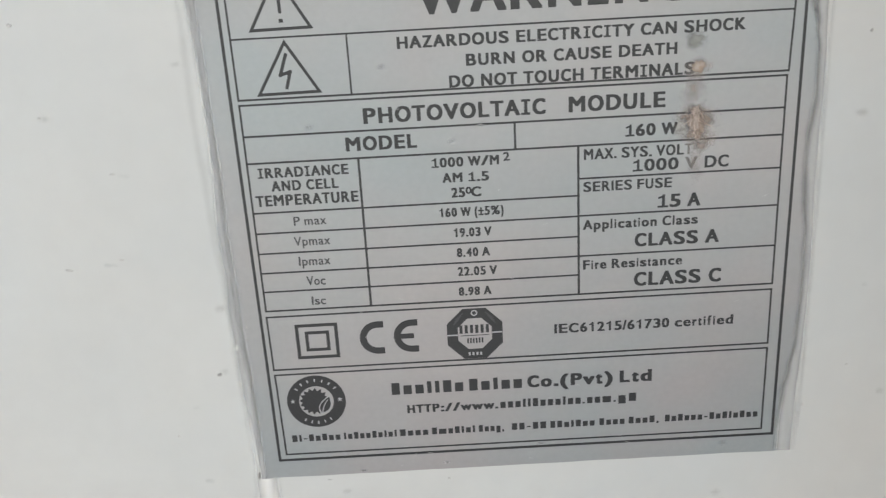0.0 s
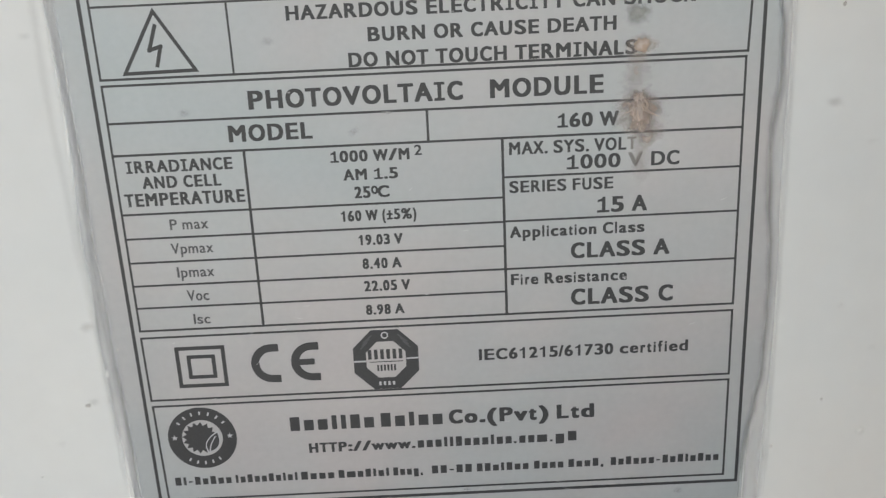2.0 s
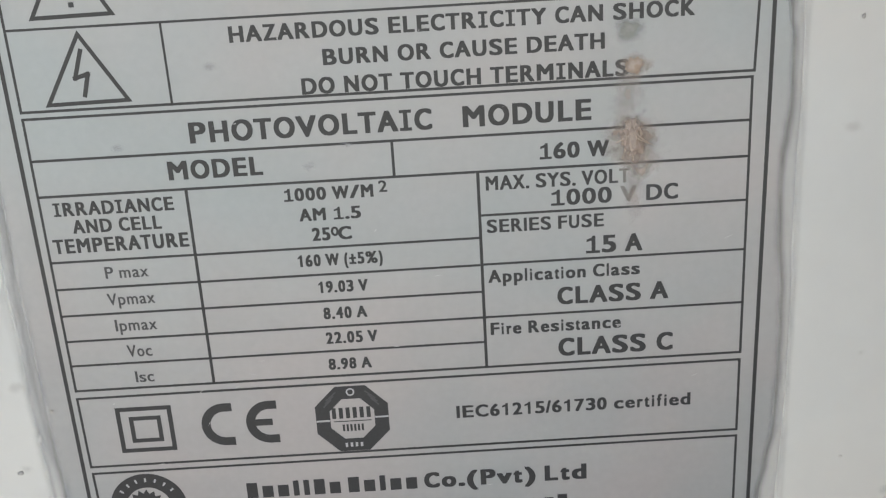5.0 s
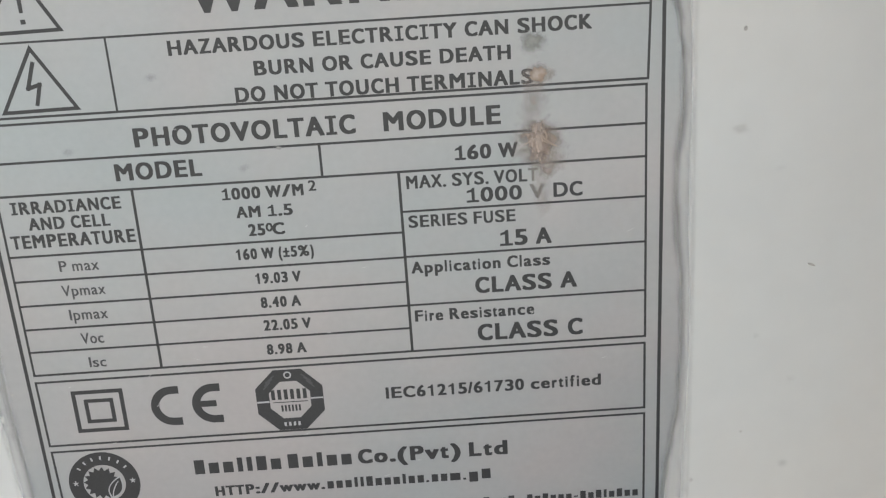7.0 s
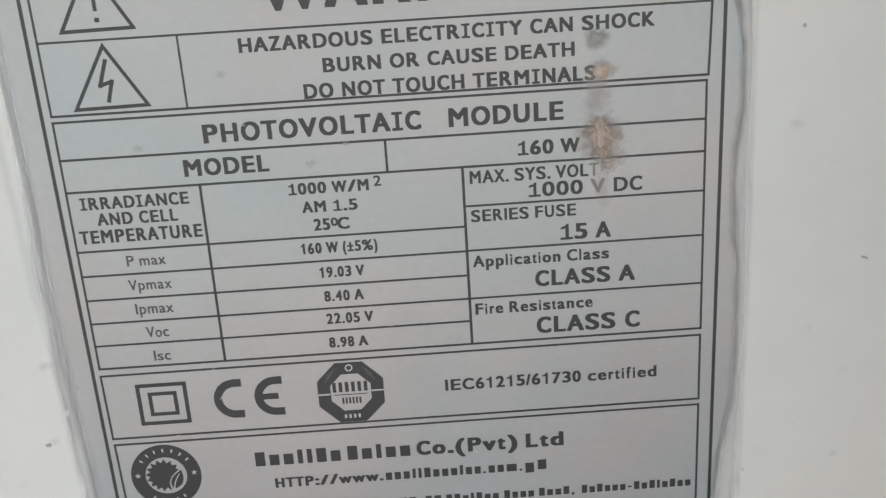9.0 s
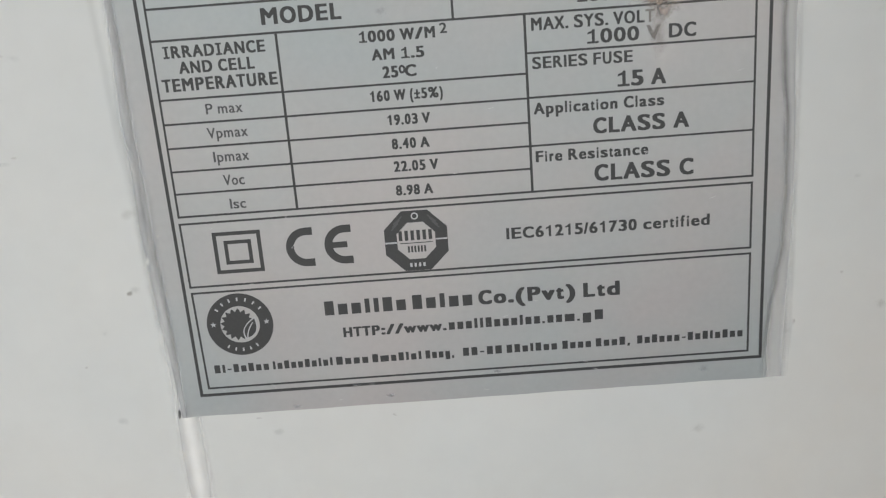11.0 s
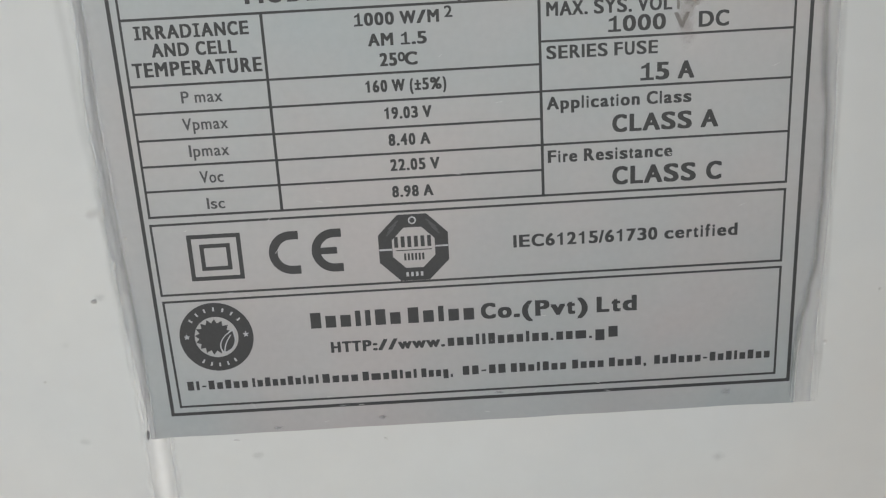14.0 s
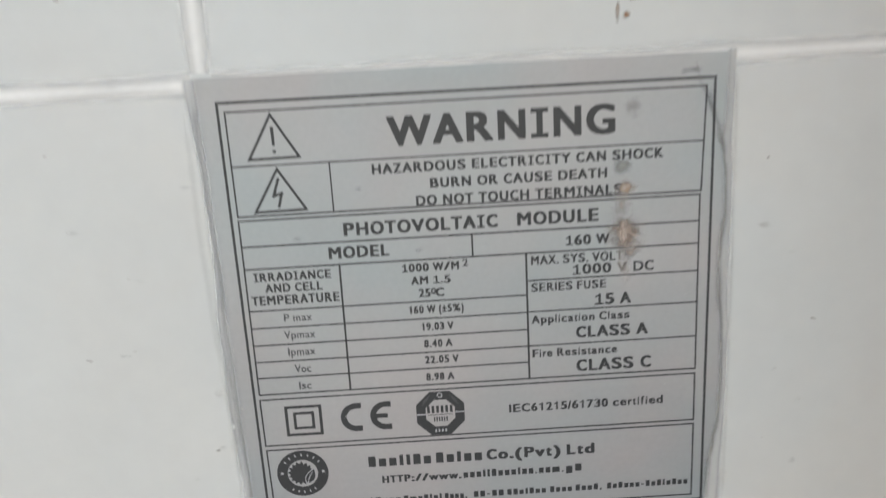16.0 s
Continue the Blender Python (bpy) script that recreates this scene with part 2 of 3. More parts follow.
# one stretch of seam per cell, lying between the crossings
for k in range(-8, 2):
    z = SEAM_V + k * PITCH
    for j in range(-3, 1):
        bm = seam(PITCH - 0.004, 0.0058, 0.00004, False, k * 7.3 + j)
        for v in bm.verts:
            v.co += Vector((SEAM_U + j * PITCH + 0.002, 0, z + 0.0002 * (j + 1)))
        panel_part("seam", bm, SEAM, "", True)
for j in range(-3, 2):
    x = SEAM_U + j * PITCH
    for k in range(-8, 1):
        bm = seam(PITCH - 0.004, 0.0058, 0.00004, True, 100 + k * 3.1 + j)
        for v in bm.verts:
            v.co += Vector((x, 0, SEAM_V + k * PITCH + 0.002))
        panel_part("seam", bm, SEAM, "", True)

# ---- the rating label: silver foil, loose along its upright edges ----
label = thing("rating_label", at(0, 46, 0.2))
tagged(label, "silver foil rating label with black printed tables, stuck on white panel", "label")
V0, V1 = -3.8, 96.4


def smooth_step(a, b, x):
    t = min(1.0, max(0.0, (x - a) / (b - a)))
    return t * t * (3 - 2 * t)


def edge_left(v):
    return -50.3 + 0.30 * math.sin(v * 0.075 + 0.6) + 0.35 * noise.noise((v * 0.06, 3.1, 0)) - 0.8 * smooth_step(50, 94, v)


# where the foil still holds along its right edge; beyond this wavy line only the loose laminate goes on
HOLD = ((-4.0, 47.5), (3, 47.6), (9, 48.0), (14, 49.0), (20, 50.0), (30, 50.2), (40, 50.0), (47, 49.4), (53, 49.0), (58, 49.1), (61, 49.6), (65, 50.0), (73, 49.9), (76, 49.2), (79, 48.7), (82, 49.2), (86, 49.6), (97, 49.8))


def along(table, v):
    """The smooth line through a table of heights and offsets."""
    for (v0, e0), (v1, e1) in zip(table, table[1:]):
        if v <= v1:
            break
    return e0 + (e1 - e0) * smooth_step(v0, v1, v)


def edge_right(v):
    return along(HOLD, v) + 0.12 * noise.noise((v * 0.25, 8.4, 0))


def over_seams(u, v):
    """How far the seams of the sheet push up what lies over them, in mm."""
    return 0.10 * math.exp(-((u + 49.3) / 1.5) ** 2) + 0.10 * math.exp(-((v - 95.3) / 2.0) ** 2)


def lift(u, v):
    """How far the foil stands off the sheet, in mm: flat in the middle, loose and wavy along its upright edges."""
    h = 0.0
    if u < 0:
        e = edge_left(v)
        ridge = e + 0.95 + 0.25 * math.sin(v * 0.16) + 0.3 * noise.noise((v * 0.11, 2.2, 0))
        h += (0.02 + 0.01 * math.sin(v * 0.11 + 1.0)) * math.exp(-((u - ridge) / 0.7) ** 2)
        h += 0.01 * smooth_step(e + 0.8, e, u)
    else:
        e = edge_right(v)
        h += (0.016 + 0.008 * math.sin(v * 0.19)) * math.exp(-((u - e + 0.5) / 0.6) ** 2)
    return h * smooth_step(46.95, 47.7, abs(u)) + over_seams(u, v)


def label_part(name, bm, mat, text="", parent=None, smooth=False):
    holder = parent or label
    origin = at(0, 46, 0.2)
    for v in bm.verts:
        v.co -= origin
    return part(name, bm, mat, holder, text, smooth)


bm = bmesh.new()
us = [-50.3 + 0.25 * i for i in range(16)] + [-46.3 + 2.32 * i for i in range(40)] + [46.5 + 0.25 * i for i in range(16)]
vs = [V0 + (V1 - V0) * i / 120 for i in range(121)]
front, rear = [], []
for v in vs:
    a, b = edge_left(v), edge_right(v)
    rowf, rowr = [], []
    for u in us:
        if u < -46.3:
            q = a + (u + 50.3) / 4.0 * (-46.3 - a)
        elif u > 46.5:
            q = 46.5 + (u - 46.5) / 3.75 * (b - 46.5)
        else:
            q = u
        vv = v
        if v == V0:
            vv += 0.12 * noise.noise((q * 0.12, 0.2, 4.0))
        if v == V1:
            vv += 0.12 * noise.noise((q * 0.12, 0.7, 4.0)) - 0.004 * (q + 50)
        h = lift(q, v)
        rowf.append(bm.verts.new(at(q, vv, 0.07 + h)))
        rowr.append(bm.verts.new(at(q, vv, 0.02 + h)))
    front.append(rowf)
    rear.append(rowr)
for i in range(len(vs) - 1):
    for j in range(len(us) - 1):
        bm.faces.new((front[i][j], front[i][j + 1], front[i + 1][j + 1], front[i + 1][j]))
        bm.faces.new((rear[i][j], rear[i + 1][j], rear[i + 1][j + 1], rear[i][j + 1]))
n = len(us) - 1
for i in range(len(vs) - 1):
    bm.faces.new((front[i][0], front[i + 1][0], rear[i + 1][0], rear[i][0]))
    bm.faces.new((front[i][n], rear[i][n], rear[i + 1][n], front[i + 1][n]))
for j in range(n):
    bm.faces.new((front[0][j], rear[0][j], rear[0][j + 1], front[0][j + 1]))
    bm.faces.new((front[-1][j], front[-1][j + 1], rear[-1][j + 1], rear[-1][j]))
bm.normal_update()
for e in bm.edges:
    e.smooth = e.calc_face_angle(0.0) < 0.7
label_part("foil", bm, FOIL, "", smooth=True)

# cloudy laminate that laps over the foil's upright edges, thins out towards its rims and lies loosely on the sheet
def rim_left(v):
    return edge_left(v) - 2.3 * (0.25 + 0.75 * smooth_step(-6, 14, v)) * (0.75 + 0.3 * math.sin(v * 0.085 - 1) + 0.25 * noise.noise((v * 0.08, -4.4, 0)))


def rim_right(v):
    return 51.3 + 0.15 * math.sin(v * 0.05) + 0.12 * noise.noise((v * 0.15, 4.4, 0))


def soft_strip(rows):
    """A laminate strip from rows of points; it thins out towards its first and last point of each row."""
    bm = bmesh.new()
    uvs = bm.loops.layers.uv.new("UVMap")
    grid = [[bm.verts.new(p) for p in row] for row in rows]
    n = len(grid[0]) - 1
    for a, b in zip(grid, grid[1:]):
        for k in range(n):
            face = bm.faces.new((a[k], a[k + 1], b[k + 1], b[k]))
            for loop, j in zip(face.loops, (k, k + 1, k + 1, k)):
                loop[uvs].uv = (2 * j / n - 1, 0.0)
    bm.normal_update()
    if sum(f.normal.y for f in bm.faces) > 0:
        bmesh.ops.reverse_faces(bm, faces=bm.faces)
    label_part("laminate_edge", bm, LAMINATE, "cloudy clear laminate overhanging the foil", smooth=True)


for side, edge, rim, lap in ((-1, edge_left, rim_left, 1.0), (1, edge_right, rim_right, 1.0)):
    rows = []
    for v in vs:
        e, r, row = edge(v), rim(v), []
        for k in range(17):
            t = k / 16
            u = e - side * lap + (r - e + side * lap) * t
            held = min(u, e) if side > 0 else max(u, e)
            past = smooth_step(0.0, 1.6, side * (u - e))
            loose = 0.14 * t * t * smooth_step(24, 2, v) if side > 0 else 0.0
            row.append(at(u, v, 0.088 + (1 - past) * lift(held, v) + past * (over_seams(u, v) - 0.06) + loose))
        rows.append(row)
    soft_strip(rows)
W = 0.10          # height of the print over the sheet, mm


def poly(bm, pts, w=W):
    return bm.faces.new([bm.verts.new(at(u, v, w)) for u, v in pts])


def bar(bm, u0, v0, u1, v1, w=W):
    poly(bm, ((u0, v0), (u1, v0), (u1, v1), (u0, v1)), w)


def rule(u0, v0, u1, v1, thick=0.34, mat=INK, name="rule", parent=None):
    """A printed line from point to point, with slightly uneven edges."""
    bm = bmesh.new()
    d = Vector((u1 - u0, v1 - v0))
    steps = max(2, int(d.length / 1.2))
    side = Vector((-d.y, d.x)).normalized()
    rows = []
    for i in range(steps + 1):
        p = Vector((u0, v0)) + d * i / steps
        t = thick * (1 + 0.10 * noise.noise((p.x * 0.9, p.y * 0.9, thick)))
        rows.append([bm.verts.new(at(*(p + side * t / 2), W)), bm.verts.new(at(*(p - side * t / 2), W))])
    for a, b in zip(rows, rows[1:]):
        bm.faces.new((a[0], a[1], b[1], b[0]))
    return label_part(name, bm, mat, parent=parent)


def band(corners, thick, mat=INK, name="border", parent=None, text=""):
    """A closed printed outline with mitred corners, drawn inwards from the given corners."""
    pts = [Vector(c) for c in corners]
    n = len(pts)
    inner = []
    for i in range(n):
        a, b, c = pts[i - 1], pts[i], pts[(i + 1) % n]
        d0, d1 = (b - a).normalized(), (c - b).normalized()
        n0, n1 = Vector((-d0.y, d0.x)), Vector((-d1.y, d1.x))
        m = (n0 + n1).normalized()
        inner.append(b + m * thick / max(0.2, m.dot(n0)))
    bm = bmesh.new()
    o = [bm.verts.new(at(*p, W)) for p in pts]
    q = [bm.verts.new(at(*p, W)) for p in inner]
    for i in range(n):
        j = (i + 1) % n
        bm.faces.new((o[i], o[j], q[j], q[i]))
    return label_part(name, bm, mat, text, parent)


def rect(u0, v0, u1, v1):
    return ((u0, v0), (u1, v0), (u1, v1), (u0, v1))


# advance widths, in ems, and side bearings of a wide bold face and of a plain bold face
WIDE = dict(zip("ABCDEFGHIKLMNOPRSTUVWYZ", (.776, .762, .724, .830, .683, .650, .811, .837, .546, .771, .637, .948, .847, .850, .733, .782, .710, .682, .812, .764, 1.128, .737, .692)))
WIDE.update({c: .711 for c in "0123456789"})
WIDE.update({" ": .342, ".": .361, "/": .689, ":": .402, "(": .543, ")": .543, "o": .687, "v": .650, "t": .456, "d": .699, "w": .980})
PLAIN = dict(zip("ACDEFILMOPRSTUVWXY", (.722, .722, .722, .667, .611, .278, .611, .833, .778, .667, .722, .667, .611, .722, .667, .944, .667, .667)))
PLAIN.update(dict(zip("abcdefhilmnoprstux", (.556, .611, .556, .611, .556, .333, .611, .278, .278, .889, .611, .611, .611, .389, .556, .333, .611, .556))))
PLAIN.update({c: .556 for c in "0123456789"})
PLAIN.update({" ": .278, ".": .278, "/": .278, "(": .333, ")": .333, "%": .889, "±": .549})
STEM_LEFT, STEM_RIGHT = "BDEFHKLMNPRUbhilmnpru", "HMNUdhilmnu"
OPEN_BOTH = "AVWXYvwx/"


def bearings(c):
    left = 0.005 if c in OPEN_BOTH else 0.075 if c in STEM_LEFT else 0.045
    right = 0.005 if c in OPEN_BOTH else 0.075 if c in STEM_RIGHT else 0.035
    if c in "T":
        left = right = 0.015
    if c == "I":
        left = right = 0.055
    return left, right


GLYPHS = {}


def glyph(c):
    """The built-in font's flat letter: its corners, in units of a capital's height, and its faces."""
    if c not in GLYPHS:
        cu = bpy.data.curves.new("glyph", "FONT")
        cu.body, cu.size, cu.resolution_u = c, 1.0, 4
        ob = bpy.data.objects.new("glyph", cu)
        scene.collection.objects.link(ob)
        me = bpy.data.meshes.new_from_object(ob.evaluated_get(bpy.context.evaluated_depsgraph_get()))
        GLYPHS[c] = [(v.co.x, v.co.y) for v in me.vertices], [tuple(p.vertices) for p in me.polygons]
        bpy.data.objects.remove(ob)
        bpy.data.curves.remove(cu)
        bpy.data.meshes.remove(me)
    return GLYPHS[c]


CAP = max(y for x, y in glyph("H")[0])


def words(body, u0, u1, base, cap, face=WIDE, bold=0.06, mat=INK, fades=()):
    """One printed line, letter by letter, set to its width and the height of its capitals. bold: how far the strokes are thickened to each side, in capitals' heights. fades: letters that are rubbed."""
    line = new("printed_line")
    line.empty_display_size = 0.005
    line.parent = label
    tagged(line, "printed line reading " + body if len(body.split()) < 6 else "")
    spots, x = [], 0.0
    for c in body:
        l, r = bearings(c)
        spots.append((c, x + l, x + face[c] - r))
        x += face[c]
    lo, hi = spots[0][1], spots[-1][2]
    for i, (c, a, b) in enumerate(spots):
        if c == " ":
            continue
        a, b = (u0 + (q - lo) / (hi - lo) * (u1 - u0) for q in (a, b))
        co, faces = glyph(c)
        gx = [p[0] for p in co]
        g0, g1 = min(gx), max(gx)
        du, dv = bold * cap, bold * cap * 0.45
        if c in ".I" or (c in "il" and face is PLAIN):
            du = min(du, (b - a) * 0.2)
        if c == "I" and face is WIDE:
            mid, half = (a + b) / 2, cap * 0.105
            stem = (mid - half, mid + half)
            du = min(du, half * 0.45)
        else:
            stem = (a, b)
        bm = bmesh.new()
        if c == "1":
            # the font's own figure is a bare stroke: a stem with a flag, and a foot in the wide face
            t = cap * (0.16 + 0.9 * bold)
            mid = (a + b) / 2 + 0.04 * cap
            poly(bm, ((mid - t / 2, base), (mid + t / 2, base), (mid + t / 2, base + cap), (mid - t / 4, base + cap), (mid - t / 2, base + cap * 0.9)), W + 0.012)
            poly(bm, ((mid - t / 2, base + cap * 0.9), (mid - t / 2, base + cap * 0.72), (a + 0.06 * cap, base + cap * 0.66), (a + 0.06 * cap, base + cap * 0.8)), W + 0.012)
            if face is WIDE:
                bar(bm, a + 0.02 * cap, base, b, base + cap * 0.15, W + 0.034)
            label_part("letter", bm, INK_FADED if i in fades else mat, parent=line)
            continue
        n_across = 11 if cap > 4 else 5
        shifts = [(du * (2 * q / (n_across - 1) - 1), sv) for q in range(n_across) for sv in (-dv, dv)] if bold else [(0, 0)]
        for k, (su, sv) in enumerate(shifts):
            ed = du if bold else 0.0
            vs = [bm.verts.new(at(stem[0] + ed + (px - g0) / (g1 - g0) * (stem[1] - stem[0] - 2 * ed) + su, base + dv * bool(bold) + py / CAP * (cap - 2 * dv * bool(bold)) + sv, W + 0.010 + 0.0012 * k)) for px, py in co]
            for f in faces:
                bm.faces.new([vs[q] for q in f])
        if face is WIDE and c == "I":
            t = cap * 0.15
            bar(bm, a, base, b, base + t, W + 0.034)
            bar(bm, a, base + cap - t, b, base + cap, W + 0.034)
        label_part("letter", bm, INK_FADED if i in fades else mat, parent=line)

# outlines of the print
band(((-46.75, -0.2), (46.75, -0.2), (47.1, 91.5), (-47.25, 91.9)), 0.52, name="outer_border")
band(((-45.7, 69.15), (44.85, 69.05), (45.45, 89.85), (-45.85, 90.0)), 0.34, name="warning_border")
band(((-45.7, 30.95), (44.65, 30.95), (44.65, 68.62), (-45.7, 68.62)), 0.34, name="table_border")
band(((-45.65, 19.13), (44.6, 19.13), (44.6, 30.2), (-45.75, 30.1)), 0.34, name="mark_border")
band(((-45.3, 1.12), (44.55, 1.12), (44.6, 18.48), (-45.6, 18.4)), 0.34, name="maker_border")
# rules of the warning box and of the table
rule(-45.5, 79.25, 44.85, 79.15, 0.30)
rule(-27.0, 79.1, -26.95, 69.4, 0.30)
rule(-45.5, 63.12, 44.4, 63.05)
rule(-45.5, 58.45, 44.4, 58.4)
rule(-0.40, 62.95, -0.40, 58.6, 0.36)
rule(-26.8, 58.3, -26.8, 31.2, 0.40)
rule(10.15, 58.25, 10.15, 31.2, 0.40)
for v in (49.6, 45.85, 42.1, 38.42, 34.84):
    rule(-45.5, v, -27.0, v, 0.32)
    rule(-26.6, v - 0.02, 9.95, v, 0.32)
for v in (52.62, 45.9, 38.42):
    rule(10.35, v, 44.4, v, 0.32)

# the warning
words("WARNING", -15.6, 27.9, 81.55, 5.75, WIDE, 0.055)
words("HAZARDOUS ELECTRICITY CAN SHOCK", -19.0, 37.2, 76.30, 1.95)
words("BURN OR CAUSE DEATH", -8.0, 26.3, 72.95, 1.95)
words("DO NOT TOUCH TERMINALS", -10.9, 29.2, 69.50, 2.02)
# the table
words("PHOTOVOLTAIC", -25.4, 4.8, 64.25, 2.65)
words("MODULE", 8.6, 24.6, 64.25, 2.65)
words("MODEL", -28.7, -16.8, 59.70, 2.42)
words("160 W", 18.0, 26.8, 59.55, 2.05)
words("IRRADIANCE", -43.9, -28.6, 55.80, 1.80, WIDE, 0.055)
words("AND CELL", -41.9, -30.5, 53.42, 1.80, WIDE, 0.055)
words("TEMPERATURE", -44.8, -27.35, 50.80, 1.95, WIDE, 0.055)
words("1000 W/M", -14.6, -3.2, 56.00, 1.68)
words("2", -2.5, -1.4, 56.55, 1.50, WIDE, 0.035)
words("AM 1.5", -12.9, -5.0, 53.27, 1.66)
words("25", -11.5, -9.15, 50.53, 1.75)
words("o", -9.05, -8.05, 51.05, 1.85, PLAIN, 0.035)
words("C", -8.15, -6.4, 50.53, 1.75)
words("P max", -38.8, -33.2, 47.04, 1.62, PLAIN, 0.024, INK_THIN)
words("Vpmax", -39.1, -32.9, 43.30, 1.64, PLAIN, 0.024, INK_THIN)
words("Ipmax", -38.7, -33.2, 39.55, 1.66, PLAIN, 0.024, INK_THIN)
words("Voc", -37.7, -34.4, 35.75, 1.70, PLAIN, 0.024, INK_THIN)
words("Isc", -37.2, -34.7, 31.95, 1.62, PLAIN, 0.024, INK_THIN)
words("160 W (±5%)", -13.8, -2.7, 47.06, 1.62, PLAIN, 0.058)
words("19.03 V", -11.5, -4.9, 43.27, 1.62, PLAIN, 0.058)
words("8.40 A", -11.1, -5.3, 39.52, 1.64, PLAIN, 0.058)
words("22.05 V", -11.1, -4.2, 35.93, 1.66, PLAIN, 0.058)
words("8.98 A", -11.1, -5.3, 32.10, 1.62, PLAIN, 0.058)
words("MAX. SYS. VOLT", 11.1, 29.4, 55.90, 1.86, PLAIN, 0.045, INK, (13,))
words("1000 V DC", 19.3, 35.6, 53.36, 2.10, WIDE, 0.05, INK, (5,))
words("SERIES FUSE", 11.0, 26.1, 50.20, 1.78, PLAIN, 0.045)
words("15 A", 23.7, 31.1, 46.60, 2.38)
words("Application Class", 10.9, 30.8, 43.30, 1.76, PLAIN, 0.055)
words("CLASS A", 19.9, 34.6, 39.64, 2.45)
words("Fire Resistance", 10.9, 28.3, 35.80, 1.78, PLAIN, 0.055)
words("CLASS C", 19.9, 35.3, 32.12, 2.60)
words("IEC61215/61730 certified", 5.7, 37.9, 23.62, 1.86, PLAIN, 0.055)


# the maker's name, web address and street address are plain solid bars: t tall, x low, m broad, i narrow, p hanging, - . and , small
STROKES = {"t": (0.46, 0.0, 1.0), "x": (0.46, 0.0, 0.76), "m": (0.74, 0.0, 0.76), "i": (0.24, 0.0, 1.0), "p": (0.46, -0.26, 0.76), "-": (0.34, 0.30, 0.48), ".": (0.20, 0.0, 0.2), ",": (0.20, -0.16, 0.2), "T": (0.50, 0.0, 1.0)}


def letter_bars(name, runs, base, cap):
    """Words of plain solid bars. runs: where a word begins and ends, and the shapes of its bars."""
    for u0, u1, shapes in runs:
        line = new(name)
        line.empty_display_size = 0.005
        line.parent = label
        total = sum(STROKES[c][0] + 0.2 for c in shapes) - 0.2
        x = 0.0
        for c in shapes:
            wide, lo, hi = STROKES[c]
            a, b = u0 + x / total * (u1 - u0), u0 + (x + wide) / total * (u1 - u0)
            x += wide + 0.2
            bm = bmesh.new()
            bar(bm, a, base + lo * cap, b, base + hi * cap)
            label_part("bar", bm, INK, parent=line)


letter_bars("maker_bars", ((-24.4, -11.2, "txxiitx"), (-10.1, -0.4, "txixx")), 12.82, 2.45)
words("Co.(Pvt)", 0.6, 16.3, 12.82, 2.45, WIDE, 0.078)
words("Ltd", 17.6, 23.5, 12.82, 2.45, WIDE, 0.078)
words("HTTP://www.", -21.8, -4.9, 8.78, 1.72, WIDE, 0.075)
letter_bars("web_bars", ((-4.5, 10.4, "xxxiitxxxixx"), (10.75, 16.9, ".xxm."), (17.4, 20.7, "pt")), 8.78, 1.72)
letter_bars("address_bars", ((-43.7, -34.7, "Ti-txtxx"), (-34.0, -24.1, "ixtxxtxixi"), (-23.5, -18.2, "Txxx"), (-17.5, -9.4, "Tmxtixi"), (-8.7, -4.0, "txxp,"), (-2.5, 3.9, "tt-tT"), (4.7, 13.0, "ttxitxx"), (13.9, 18.6, "txxx"), (19.4, 25.0, "txxt,"), (26.2, 43.5, "txtxxx-txtixtxx")), 3.93, 1.45)


# ---- printed signs ----
def warning_triangle(cu, foot, half, tall, name):
    sign = band(((cu - half, foot), (cu + half, foot + 0.12), (cu + 0.0, foot + tall)), 0.50, name=name)
    return sign


sign = warning_triangle(-37.3, 80.25, 5.2, 9.2, "exclamation_sign")
bm = bmesh.new()
poly(bm, ((-37.45, 83.0), (-36.95, 83.0), (-36.9, 86.6), (-37.55, 86.6)))
label_part("stroke", bm, INK, parent=sign)
bm = bmesh.new()
bar(bm, -37.5, 81.55, -36.85, 82.15)
label_part("dot", bm, INK, parent=sign)
sign = warning_triangle(-37.05, 69.8, 5.35, 9.1, "shock_sign")
bm = bmesh.new()
bolt = [Vector(p) for p in ((-37.05, 76.4), (-38.2, 73.15), (-36.6, 73.6), (-37.35, 71.05))]
for p, q in zip(bolt, bolt[1:]):
    d = (q - p).normalized() * 0.27
    side = Vector((-d.y, d.x))
    poly(bm, [tuple(c) for c in (p - d + side, p - d - side, q + d - side, q + d + side)][::-1], W + 0.004 * bolt.index(p))
label_part("bolt", bm, INK, parent=sign)

square = band(rect(-40.8, 21.25, -33.15, 28.22), 0.62, name="double_square_mark")
band(rect(-39.12, 22.75, -34.75, 26.75), 0.60, name="inner_square", parent=square)


def ring_sector(bm, cu, cv, r0, r1, a0, a1, steps, w=W):
    rows = []
    for i in range(steps + 1):
        a = radians(a0 + (a1 - a0) * i / steps)
        rows.append([bm.verts.new(at(cu + r * math.cos(a), cv + r * math.sin(a), w)) for r in (r0, r1)])
    for a, b in zip(rows, rows[1:]):
        bm.faces.new((a[0], a[1], b[1], b[0]))


for cu, name in ((-26.1, "letter_c_mark"), (-19.97, "letter_e_mark")):
    bm = bmesh.new()
    ring_sector(bm, cu, 24.75, 1.98, 3.24, 90, 270, 28)
    bar(bm, cu, 24.75 + 1.98, cu + 1.15, 24.75 + 3.24)
    bar(bm, cu, 24.75 - 3.24, cu + 1.15, 24.75 - 1.98)
    if name == "letter_e_mark":
        bar(bm, cu - 2.1, 24.25, cu + 0.4, 25.25, W + 0.006)
    label_part(name, bm, INK)


